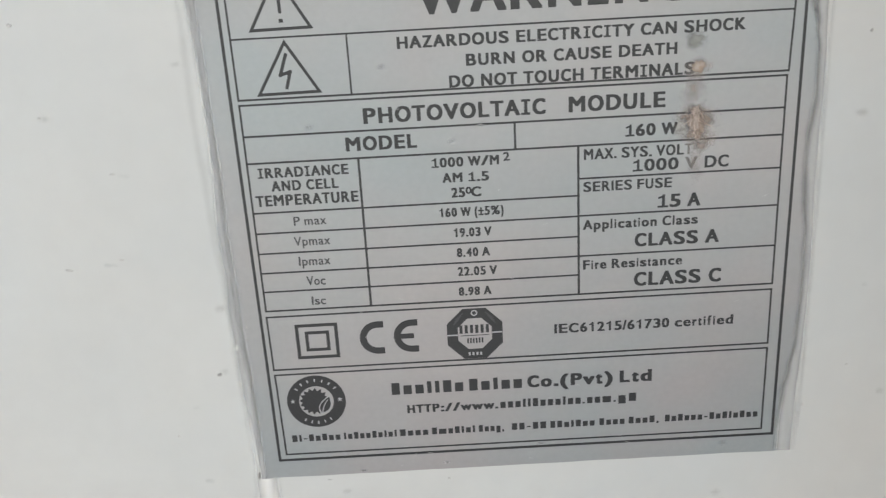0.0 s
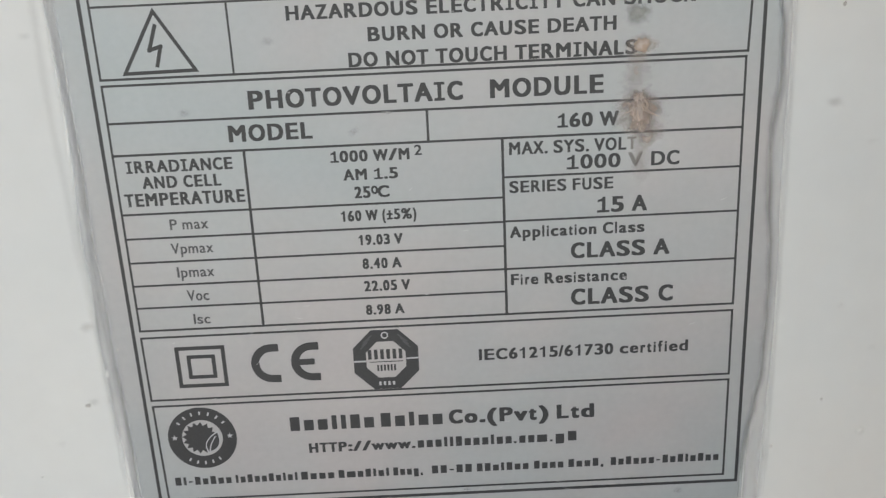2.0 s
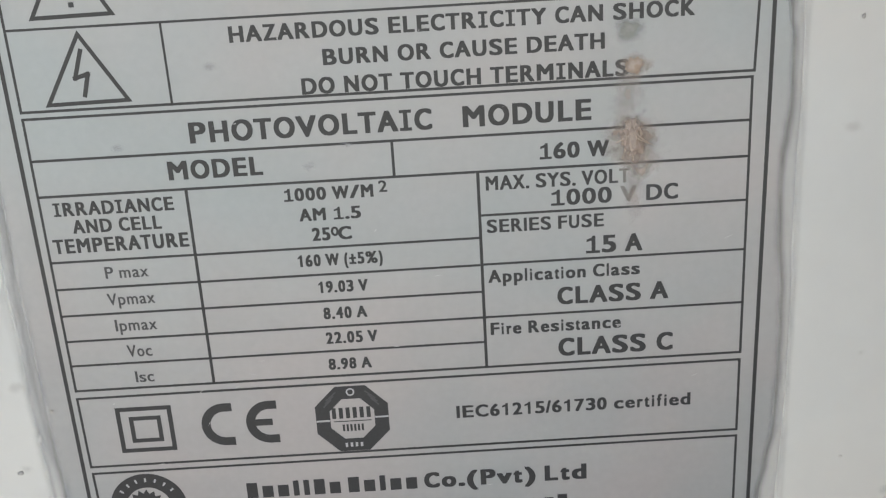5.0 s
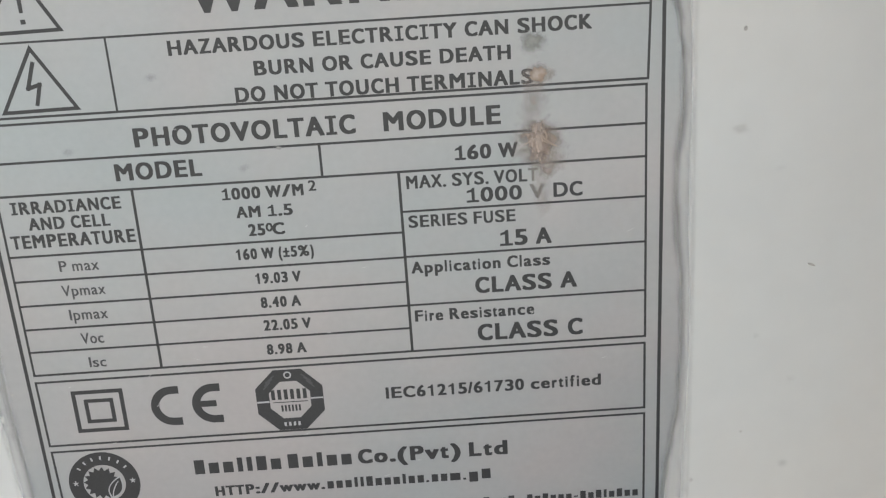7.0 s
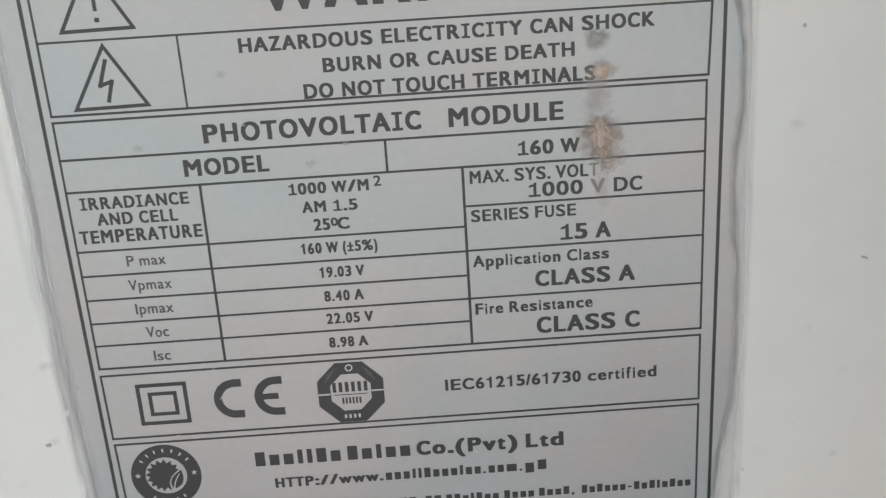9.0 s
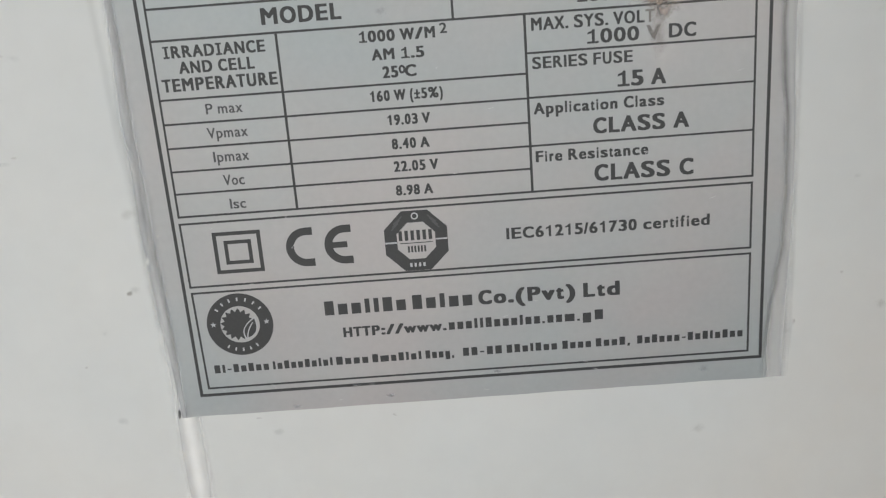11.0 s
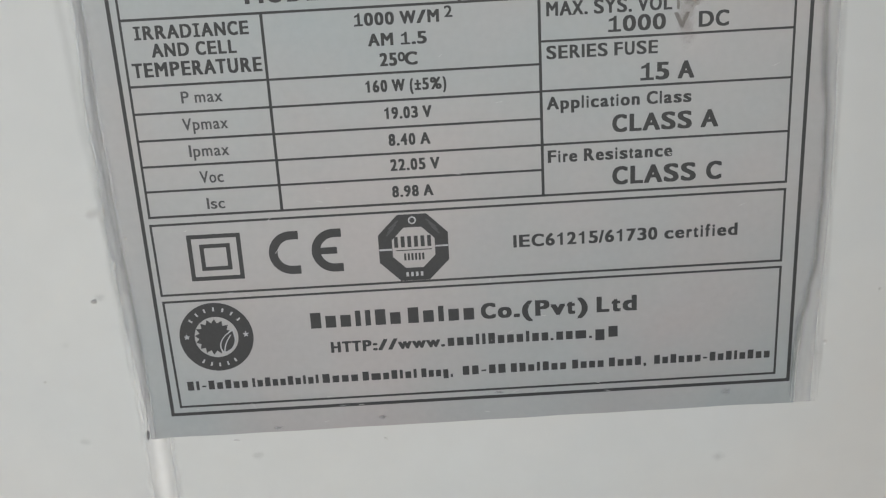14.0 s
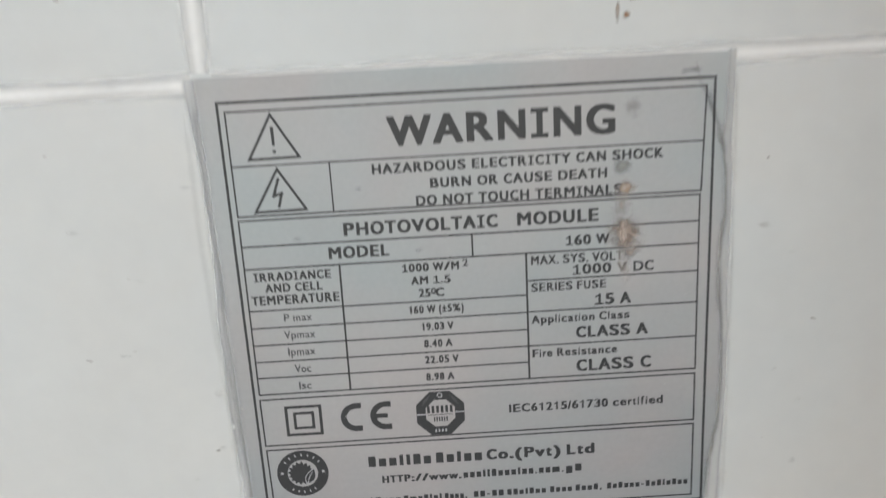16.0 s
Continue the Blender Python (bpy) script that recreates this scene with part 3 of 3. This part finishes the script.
# the testing house's mark: an octagon with plain bars in place of its letters
def octagon(cu, cv, flat):
    r = flat / 2 / math.cos(radians(22.5))
    return [(cu + r * math.cos(radians(22.5 + 45 * i)), cv + r * math.sin(radians(22.5 + 45 * i))) for i in range(8)]


OU, OV = -8.6, 24.5
mark = band(octagon(OU, OV, 10.0), 1.95, name="octagon_mark")
for u0, v0, u1, v1 in [(-2.75 + 0.95 * k, 0.1, -2.20 + 0.95 * k, 1.75) for k in range(6)] + [(-1.45 + 0.52 * k, -1.9, -1.15 + 0.52 * k, -0.85) for k in range(6)]:
    bm = bmesh.new()
    bar(bm, OU + u0, OV + v0, OU + u1, OV + v1)
    label_part("letter_bar", bm, INK, parent=mark)
bm = bmesh.new()
bar(bm, OU - 2.6, OV - 0.42, OU + 2.6, OV - 0.28)
label_part("rule", bm, INK, parent=mark)
for u0, v0, u1, v1 in ((-4.95, -0.28, -3.1, 0.0), (3.1, -0.05, 4.95, 0.2), (-1.3, -4.35, -0.95, -3.7), (-0.6, -4.35, -0.25, -3.7), (0.1, -4.35, 0.45, -3.7), (0.8, -4.35, 1.15, -3.7)):
    bm = bmesh.new()
    bar(bm, OU + u0, OV + v0, OU + u1, OV + v1, W + 0.03)
    label_part("pale_bar", bm, FOIL_MARK, parent=mark)
bm = bmesh.new()
ring_sector(bm, OU, OV + 4.1, 0.38, 0.58, 0, 360, 18, W + 0.03)
label_part("small_ring", bm, FOIL_MARK, parent=mark)
bm = bmesh.new()
for s in (-1, 1):
    for k in range(3):
        a, b = Vector((OU + s * (2.0 + 0.35 * k), OV + 4.15 - 0.55 * k)), Vector((OU + s * (3.4 + 0.2 * k), OV + 2.95 - 0.5 * k))
        d = (b - a).normalized()
        q = Vector((-d.y, d.x)) * 0.10
        poly(bm, [tuple(p) for p in (a + q, a - q, b - q, b + q)], W + 0.03)
label_part("fine_bars", bm, INK_THIN, parent=mark)

# the maker's round mark: a dark ring with a sunburst and a leaf, arcs in place of its letters
LU, LV = -38.4, 12.35
bm = bmesh.new()
ring_sector(bm, LU, LV, 3.2, 5.42, 0, 360, 64)
emblem = label_part("round_emblem", bm, INK)
bm = bmesh.new()
centre = bm.verts.new(at(LU - 0.35, LV + 0.05, W))
rim = []
for i in range(32):
    a = radians(i * 11.25 + 5)
    r = 2.85 if i % 2 else 2.2
    rim.append(bm.verts.new(at(LU - 0.35 + r * math.cos(a), LV + 0.05 + r * math.sin(a), W)))
for i in range(32):
    bm.faces.new((centre, rim[i], rim[(i + 1) % 32]))
label_part("sunburst", bm, INK, parent=emblem)


def curve(p, c, q, steps=10):
    return [tuple(Vector(p) * (1 - t) ** 2 + Vector(c) * 2 * t * (1 - t) + Vector(q) * t * t) for t in (i / steps for i in range(steps + 1))]


def leaf(scale, mat, w, name):
    """A pointed leaf that leans over the sunburst."""
    bm = bmesh.new()
    pts = curve((0.55, -3.0), (-0.9, -0.6), (2.75, 1.6)) + curve((2.75, 1.6), (3.75, -2.3), (0.55, -3.0))[1:-1]
    mid = Vector((1.6, -0.95))
    scale *= 0.86
    poly(bm, [tuple(Vector((LU, LV)) + mid + (Vector(p) - mid) * scale) for p in pts][::-1], w)
    label_part(name, bm, mat, parent=emblem)


leaf(1.0, FOIL_MARK, W + 0.03, "leaf_rim")
leaf(0.84, INK, W + 0.05, "leaf")
bm = bmesh.new()
rib = curve((0.95, -2.5), (1.0, -1.2), (2.1, 0.25))
for p, q in zip(rib, rib[1:]):
    poly(bm, [(LU + x, LV + y) for x, y in ((p[0] - 0.1, p[1]), (p[0] + 0.1, p[1]), (q[0] + 0.1, q[1]), (q[0] - 0.1, q[1]))], W + 0.06)
label_part("leaf_rib", bm, FOIL_MARK, parent=emblem)
for a0, step, count in ((142, -17.5, 7), (238, 16, 5)):
    for k in range(count):
        a = a0 + step * k
        bm = bmesh.new()
        ring_sector(bm, LU, LV, 4.12, 4.72, a - 1.7, a + 1.7, 3, W + 0.03)
        label_part("letter_bar", bm, FOIL_MARK, parent=emblem)
for a in (177, 3):
    bm = bmesh.new()
    cu, cv = LU + 4.35 * math.cos(radians(a)), LV + 4.35 * math.sin(radians(a))
    poly(bm, [(cu + (0.52 if i % 2 == 0 else 0.21) * math.sin(radians(36 * i)), cv + (0.52 if i % 2 == 0 else 0.21) * math.cos(radians(36 * i))) for i in range(10)], W + 0.03)
    label_part("star", bm, FOIL_MARK, parent=emblem)


# ---- shade along the label's loose edges and creases, painted as thin grey films ----
def painted_shade(name, cover, tone):
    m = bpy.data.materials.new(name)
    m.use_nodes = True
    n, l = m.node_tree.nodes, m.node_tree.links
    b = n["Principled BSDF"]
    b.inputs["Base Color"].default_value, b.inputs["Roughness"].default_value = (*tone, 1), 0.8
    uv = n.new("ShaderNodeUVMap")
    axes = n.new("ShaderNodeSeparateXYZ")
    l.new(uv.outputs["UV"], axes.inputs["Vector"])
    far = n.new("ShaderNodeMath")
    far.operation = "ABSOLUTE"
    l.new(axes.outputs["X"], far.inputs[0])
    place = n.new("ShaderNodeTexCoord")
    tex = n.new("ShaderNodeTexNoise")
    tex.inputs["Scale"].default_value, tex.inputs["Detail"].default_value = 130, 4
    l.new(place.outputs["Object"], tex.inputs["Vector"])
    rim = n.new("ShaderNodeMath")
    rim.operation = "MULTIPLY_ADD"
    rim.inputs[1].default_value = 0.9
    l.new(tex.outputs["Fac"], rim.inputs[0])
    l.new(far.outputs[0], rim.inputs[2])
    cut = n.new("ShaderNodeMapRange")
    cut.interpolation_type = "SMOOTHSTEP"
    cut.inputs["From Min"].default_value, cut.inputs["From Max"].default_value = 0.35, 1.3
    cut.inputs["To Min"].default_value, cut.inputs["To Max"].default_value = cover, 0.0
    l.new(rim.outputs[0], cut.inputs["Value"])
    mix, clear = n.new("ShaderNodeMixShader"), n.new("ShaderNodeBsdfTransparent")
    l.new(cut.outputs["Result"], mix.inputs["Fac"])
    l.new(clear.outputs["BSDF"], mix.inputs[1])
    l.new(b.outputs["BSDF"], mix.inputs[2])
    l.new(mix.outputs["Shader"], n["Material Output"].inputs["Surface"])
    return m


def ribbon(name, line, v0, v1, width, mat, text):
    """A thin grey film, painted in for shade, along a wavy upright line."""
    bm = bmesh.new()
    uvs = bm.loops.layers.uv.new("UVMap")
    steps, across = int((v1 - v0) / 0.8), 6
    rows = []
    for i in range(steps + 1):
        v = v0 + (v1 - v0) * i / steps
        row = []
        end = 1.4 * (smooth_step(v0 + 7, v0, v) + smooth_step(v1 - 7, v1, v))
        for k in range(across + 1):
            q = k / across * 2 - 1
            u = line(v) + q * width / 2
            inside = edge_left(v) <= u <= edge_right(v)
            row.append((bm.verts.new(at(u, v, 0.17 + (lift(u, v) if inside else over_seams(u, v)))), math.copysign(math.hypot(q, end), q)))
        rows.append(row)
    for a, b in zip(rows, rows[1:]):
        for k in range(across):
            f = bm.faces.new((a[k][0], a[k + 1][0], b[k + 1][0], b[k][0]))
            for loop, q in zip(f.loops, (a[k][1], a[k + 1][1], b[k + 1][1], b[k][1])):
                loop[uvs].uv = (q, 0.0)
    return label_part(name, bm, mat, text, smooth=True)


ribbon("shade_line", lambda v: edge_left(v) - 0.2 + 0.25 * math.sin(v * 0.13), -3.5, 95.0, 1.8, painted_shade("edge_shade", 0.24, (0.20, 0.20, 0.20)), "soft grey line of painted shade along the foil's edge")
ribbon("shade_line", lambda v: edge_left(v) - 2.1 + 0.5 * math.sin(v * 0.07), 8.0, 90.0, 2.6, painted_shade("faint_shade", 0.10, (0.25, 0.25, 0.245)), "faint grey line of painted shade beside the foil")
ribbon("shade_line", lambda v: edge_right(v) - 0.4, -3.0, 79.0, 2.3, painted_shade("crease_shade", 0.25, (0.19, 0.19, 0.19)), "soft grey line of painted shade in a crease of the foil")
ribbon("shade_line", lambda v: along(((70, 49.6), (76, 49.2), (81, 47.9), (85, 46.6), (87.5, 45.5), (91, 44.0), (95, 43.2)), v), 72.0, 94.5, 2.1, painted_shade("corner_shade", 0.34, (0.16, 0.16, 0.16)), "soft grey line of painted shade in the label's creased corner")
ribbon("shade_line", lambda v: 51.2 + 0.15 * math.sin(v * 0.05), -3.0, 94.0, 1.2, painted_shade("rim_shade", 0.10, (0.22, 0.22, 0.215)), "faint grey line of painted shade at the laminate's rim")


# ---- dried mud, smudges and grey patches ----
def film(name, u, v, half_u, half_v, mat, text, category, thick=0.03, rough=0.0, w=0.14, group=""):
    """A dried patch lying on the surface, with a crust of uneven height."""
    bm = bmesh.new()
    nu = nv = 26
    rows = []
    for i in range(nv + 1):
        row = []
        for j in range(nu + 1):
            a, b = (j / nu * 2 - 1) * 1.25, (i / nv * 2 - 1) * 1.25
            rr = math.hypot(a, b)
            x, z = a * half_u, b * half_v
            h = thick * max(0.0, 1 - rr * rr * 0.64)
            if rough:
                crest = 1 - abs(noise.noise((x * 0.55 + u, z * 0.35 + v, 2.0))) * 2.2
                h += rough * max(0.0, crest) * max(0.0, 1 - rr) ** 0.7 + rough * 0.4 * max(0.0, 1 - rr) * noise.noise((x * 1.6, z * 1.6, u))
            row.append(bm.verts.new((x * MM, -max(0.0, h) * MM, z * MM)))
        rows.append(row)
    for i in range(nv):
        for j in range(nu):
            a, b = (j + 0.5) / nu * 2 - 1, (i + 0.5) / nv * 2 - 1
            if math.hypot(a, b) * 1.25 < 1.3:
                bm.faces.new((rows[i][j], rows[i][j + 1], rows[i + 1][j + 1], rows[i + 1][j]))
    bmesh.ops.delete(bm, geom=[q for q in bm.verts if not q.link_faces], context="VERTS")
    ob = link(name, bm, mat, smooth=True)
    ob.location = at(u, v, w)
    return tagged(ob, text, category, group)


MUD = "mud stains on the label"
film("mud_stain", 29.2, 67.0, 2.9, 6.0, stain("mud_haze", ((0.46, 0.395, 0.365), (0.54, 0.48, 0.45)), 2.9, 6.0, 0.46, 0.9, 350), "thin pale brown trail of dried mud on label", "stain", group=MUD)
film("mud_stain", 29.9, 54.2, 2.0, 4.6, stain("mud_run", ((0.48, 0.41, 0.38), (0.56, 0.50, 0.47)), 2.0, 4.6, 0.34, 0.9, 350), "faint run of dried mud over printed table", "stain", w=0.15, group=MUD)
film("mud_stain", 29.75, 60.8, 5.4, 6.0, stain("mud_crust_rim", ((0.43, 0.34, 0.285), (0.55, 0.465, 0.41)), 5.4, 6.0, 0.78, 1.0, 380), "brown crusted patch of dried mud on label", "stain", 0.05, 0.0, 0.16, MUD)
crust = film("mud_crust", 29.9, 61.5, 3.3, 4.5, stain("mud_crust", ((0.34, 0.265, 0.22), (0.54, 0.455, 0.40)), 3.3, 4.5, 0.92, 0.8, 700, bump=0.9), "ridged brown crust of dried mud, straw-like fibres", "stain", 0.05, 0.75, 0.20, MUD)
film("mud_stain", 30.7, 57.5, 2.7, 2.0, stain("mud_low", ((0.42, 0.35, 0.31), (0.56, 0.49, 0.45)), 2.7, 2.0, 0.7, 0.9, 600), "small brown patch of dried mud on label", "stain", 0.05, 0.3, 0.18, MUD)
film("mud_stain", 29.9, 70.6, 2.8, 2.2, stain("mud_orange", ((0.47, 0.35, 0.27), (0.56, 0.46, 0.39)), 2.8, 2.2, 0.8, 0.9, 600), "small orange-brown dab of dried mud on label", "stain", 0.04, 0.2, 0.17, MUD)
film("grey_smudge", 29.3, 75.1, 2.9, 2.3, stain("smudge_grey", ((0.33, 0.335, 0.31), (0.40, 0.405, 0.38)), 2.9, 2.3, 0.65, 0.8, 500), "round grey smudge beside the warning words", "stain", 0.02, 0.0, 0.14, MUD)
film("grey_smudge", 31.3, 86.4, 2.7, 2.9, stain("smudge_ring", ((0.33, 0.32, 0.295), (0.43, 0.42, 0.40)), 2.7, 2.9, 0.36, 0.9, 600), "small greyish ring smudge on the silver label", "stain", 0.02, 0.0, 0.14, MUD)
film("grey_smudge", 46.2, 87.6, 1.7, 3.6, stain("corner_patch", ((0.22, 0.22, 0.22), (0.30, 0.30, 0.30)), 1.7, 3.6, 0.25, 1.0, 300), "long dark patch at the label's creased corner", "stain", 0.02, 0.0, 0.14, MUD)
film("grey_smudge", 42.8, 92.8, 2.6, 1.2, stain("top_patch", ((0.24, 0.24, 0.24), (0.32, 0.32, 0.32)), 2.6, 1.2, 0.30, 1.0, 400), "grey patch along the label's upper edge", "stain", 0.02, 0.0, 0.14, MUD)
STRAW = material("straw_fibre", (0.52, 0.43, 0.37), rough=0.85, coarse=(300, 0.2), fine=(2500, 0.15))
random.seed(11)
for k in range(9):
    # stiff fibres that fan out downwards from one knot
    bm = bmesh.new()
    fan, far = -1.0 + 2.0 * k / 8 + random.uniform(-0.3, 0.3), random.uniform(1.6, 4.8)
    a, c = Vector((29.6 + random.uniform(-0.5, 0.5), 63.7 + random.uniform(-0.7, 0.5))), Vector((29.7 + random.uniform(-1.6, 1.6), random.uniform(61.0, 63.0)))
    b = Vector((29.9 + fan * 0.62 * far, 63.4 - far * (1.0 - 0.35 * abs(fan))))
    rows = []
    for i, p in enumerate(curve(a, c, b, 8)):
        r, high = 0.24 * (1 - 0.6 * i / 8) * random.uniform(0.7, 1.25), 0.22 + 0.45 * math.sin(math.pi * (i + 1) / 10) * random.uniform(0.8, 1.0)
        rows.append([bm.verts.new(at(p[0] + r * math.cos(q), p[1], high + r * math.sin(q))) for q in (0, 1.57, 3.14, 4.71)])
    for x, y in zip(rows, rows[1:]):
        for q in range(4):
            bm.faces.new((x[q], x[(q + 1) % 4], y[(q + 1) % 4], y[q]))
    bm.faces.new(rows[-1])
    bm.faces.new(rows[0][::-1])
    for q in bm.verts:
        q.co -= crust.location
    part("fibre", bm, STRAW, crust, "", True)
FAINT = stain("smudge_faint", ((0.36, 0.355, 0.345), (0.43, 0.425, 0.41)), 1.2, 0.9, 0.20, 0.9, 700)
for u, v in ((-21.9, 73.6), (-34.6, 64.3), (-10.9, 60.4), (27.6, 60.0), (37.3, -1.4), (41.0, 92.4)):
    film("faint_smudge", u, v, 1.2, 0.9, FAINT, "faint grey smudge on the silver label", "stain", 0.015, 0.0, 0.13, "faint smudges on the label")
SCUFF = stain("scuff", ((0.60, 0.60, 0.60), (0.68, 0.68, 0.68)), 1.1, 0.5, 0.5, 1.1, 1500)
for u, v in ((-15.0, -2.3), (-30.9, -3.1), (2.8, 0.75), (-20.6, 0.0), (-6.0, 63.0)):
    film("pale_scuff", u, v, 1.1, 0.5, SCUFF, "pale scuff where the label's foil is rubbed", "scuff", 0.005, 0.0, 0.125, "scuffs on the label")


random.seed(5)
for k in range(34):
    # fine scratches, most of them low on the label and along the outer rules
    if k < 20:
        u, v = random.uniform(-47, 30), random.choice((0.1, 1.2, 18.6, 19.2, 30.2, -2.2)) + random.uniform(-0.7, 0.7)
    else:
        u, v = random.uniform(-46, 44), random.uniform(2, 66)
    long, thick, turn = random.uniform(0.3, 1.3), random.uniform(0.04, 0.10), radians(random.gauss(4, 22))
    bm = bmesh.new()
    steps = [(i / 5 - 0.5) for i in range(6)]
    upper = [(q * long, thick * (0.25 - q * q) * 2 + 0.05 * noise.noise((q * 3, k, 0))) for q in steps]
    lower = [(q * long, -thick * (0.25 - q * q) * 2 + 0.05 * noise.noise((q * 3, k, 0)) - 0.01) for q in steps]
    ring = lower + upper[::-1]
    bm.faces.new([bm.verts.new((x * MM * math.cos(turn) - y * MM * math.sin(turn), 0, x * MM * math.sin(turn) + y * MM * math.cos(turn))) for x, y in ring])
    ob = link("scratch", bm, SCRATCH)
    ob.location = at(u, v, 0.142)
    tagged(ob, "fine pale scratch through the label's print", "scratch", "scratches on the label")


# ---- specks and smears on the white sheet ----
def speck(u, v, half_u, half_v, turn, mat, key):
    """A crumb of dirt: a flat, knobbly lump."""
    bm = bmesh.new()
    bmesh.ops.create_icosphere(bm, subdivisions=2, radius=1.0)
    for q in bm.verts:
        k = 1 + 0.35 * noise.noise(q.co * 1.6 + Vector((key, 0, 0)))
        q.co = Vector((q.co.x * half_u * k, q.co.y * 0.07 * k, q.co.z * half_v * k)) * MM
    bm.transform(Matrix.Rotation(radians(turn), 4, "Y"))
    ob = link("dirt_speck", bm, mat, smooth=True)
    ob.location = at(u, v, 0.06)
    return tagged(ob, "small dark crumb of dirt on the white sheet", "dirt speck", "dirt specks on the panel")


DIRT = material("dirt_crumb", (0.41, 0.40, 0.38), rough=0.9, coarse=(500, 0.2), fine=(3000, 0.2))
DARK_DIRT = material("dark_dirt", (0.16, 0.155, 0.15), rough=0.9, coarse=(500, 0.2), fine=(3000, 0.2))
PALE_DIRT = material("pale_dirt", (0.57, 0.565, 0.55), rough=0.9, coarse=(500, 0.15), fine=(3000, 0.15))
for i, (u, v, a, b, turn, mat) in enumerate((
        (-55.35, 19.0, 0.50, 0.32, -10, DIRT), (-78.7, 41.1, 0.70, 0.30, 8, PALE_DIRT), (-69.3, 42.5, 0.40, 0.18, 0, PALE_DIRT),
        (57.7, 75.0, 0.24, 0.36, 15, DIRT), (68.5, 40.7, 0.60, 0.20, 25, DIRT), (59.3, 14.0, 0.26, 0.2, 0, PALE_DIRT),
        (51.8, 6.0, 0.30, 0.35, 0, PALE_DIRT), (-37.5, -4.9, 0.50, 0.14, 5, PALE_DIRT), (-14.7, -6.0, 0.40, 0.16, 30, PALE_DIRT),
        (-64.7, 6.6, 0.25, 0.20, 0, PALE_DIRT), (-51.6, 24.3, 0.22, 0.60, 5, PALE_DIRT), (-50.75, -3.1, 0.24, 0.95, 8, DARK_DIRT),
        (-68.2, 58.0, 0.50, 0.20, 0, PALE_DIRT), (-80.3, 83.5, 0.45, 0.30, 0, PALE_DIRT),
        (-73.4, 111.9, 0.60, 0.40, 20, PALE_DIRT), (-78.6, 68.2, 0.30, 0.20, 10, PALE_DIRT))):
    speck(u, v, a, b, turn, mat, i * 3.7)
speck(-49.3, 28.4, 0.22, 0.18, 0, DIRT, 90.0).location = at(-49.3, 28.4, 0.33)

SMEARS = "smears on the panel"
PINK = stain("smear_pink", ((0.50, 0.43, 0.39), (0.58, 0.53, 0.50)), 2.0, 1.3, 0.16, 0.9, 450)
for u, v in ((-77.5, 68.0), (57.3, 61.4), (36.3, -12.4), (-53.6, 32.2)):
    film("dirt_smear", u, v, 2.0, 1.3, PINK, "faint pinkish smear of dirt on the white sheet", "smear", 0.01, 0.0, 0.05, SMEARS)
for u, v, half_u, half_v, cover in ((-71.5, 41.6, 2.2, 0.7, 0.13), (-66.3, 57.6, 1.4, 0.8, 0.08), (-60.5, 12.5, 1.2, 0.9, 0.06), (63.5, 55.5, 1.6, 0.9, 0.07), (61.0, 30.0, 1.0, 0.8, 0.09), (66.5, 22.5, 1.3, 1.1, 0.06)):
    wisp = stain("smear_wisp", ((0.48, 0.475, 0.46), (0.55, 0.55, 0.535)), half_u, half_v, cover, 1.0, 600)
    film("dirt_smear", u, v, half_u, half_v, wisp, "faint wisp of grey dirt on the white sheet", "smear", 0.01, 0.0, 0.05, SMEARS)
GREY = stain("smear_grey", ((0.44, 0.435, 0.42), (0.53, 0.53, 0.51)), 1.5, 1.0, 0.12, 0.9, 600)
for u, v in ((-34.4, -7.7), (-55.2, 75.9), (-60.4, -3.6), (50.6, 4.4), (-54.4, 19.6), (66.0, 8.0), (-66.0, 95.8)):
    film("dirt_smear", u, v, 1.5, 1.0, GREY, "faint grey smear of dirt on the white sheet", "smear", 0.01, 0.0, 0.05, SMEARS)
RUST = stain("rust", ((0.38, 0.17, 0.07), (0.50, 0.33, 0.22)), 1.1, 1.2, 0.65, 0.8, 900)
film("rust_mark", 29.9, 103.6, 1.1, 1.2, RUST, "small orange rust mark on the white sheet", "stain", 0.03, 0.1, 0.05, "rust marks")
RUST_PALE = stain("rust_pale", ((0.45, 0.36, 0.28), (0.54, 0.47, 0.41)), 0.6, 2.6, 0.7, 0.6, 700)
film("rust_mark", 28.3, 104.3, 0.6, 2.6, RUST_PALE, "pale brown upright rust streak on the white sheet", "stain", 0.02, 0.0, 0.05, "rust marks")
film("rust_mark", 31.3, 106.6, 2.4, 0.45, stain("rust_line", ((0.42, 0.35, 0.28), (0.5, 0.44, 0.39)), 2.4, 0.45, 0.7, 0.6, 700), "pale brown slanting rust streak on the white sheet", "stain", 0.02, 0.0, 0.06, "rust marks")
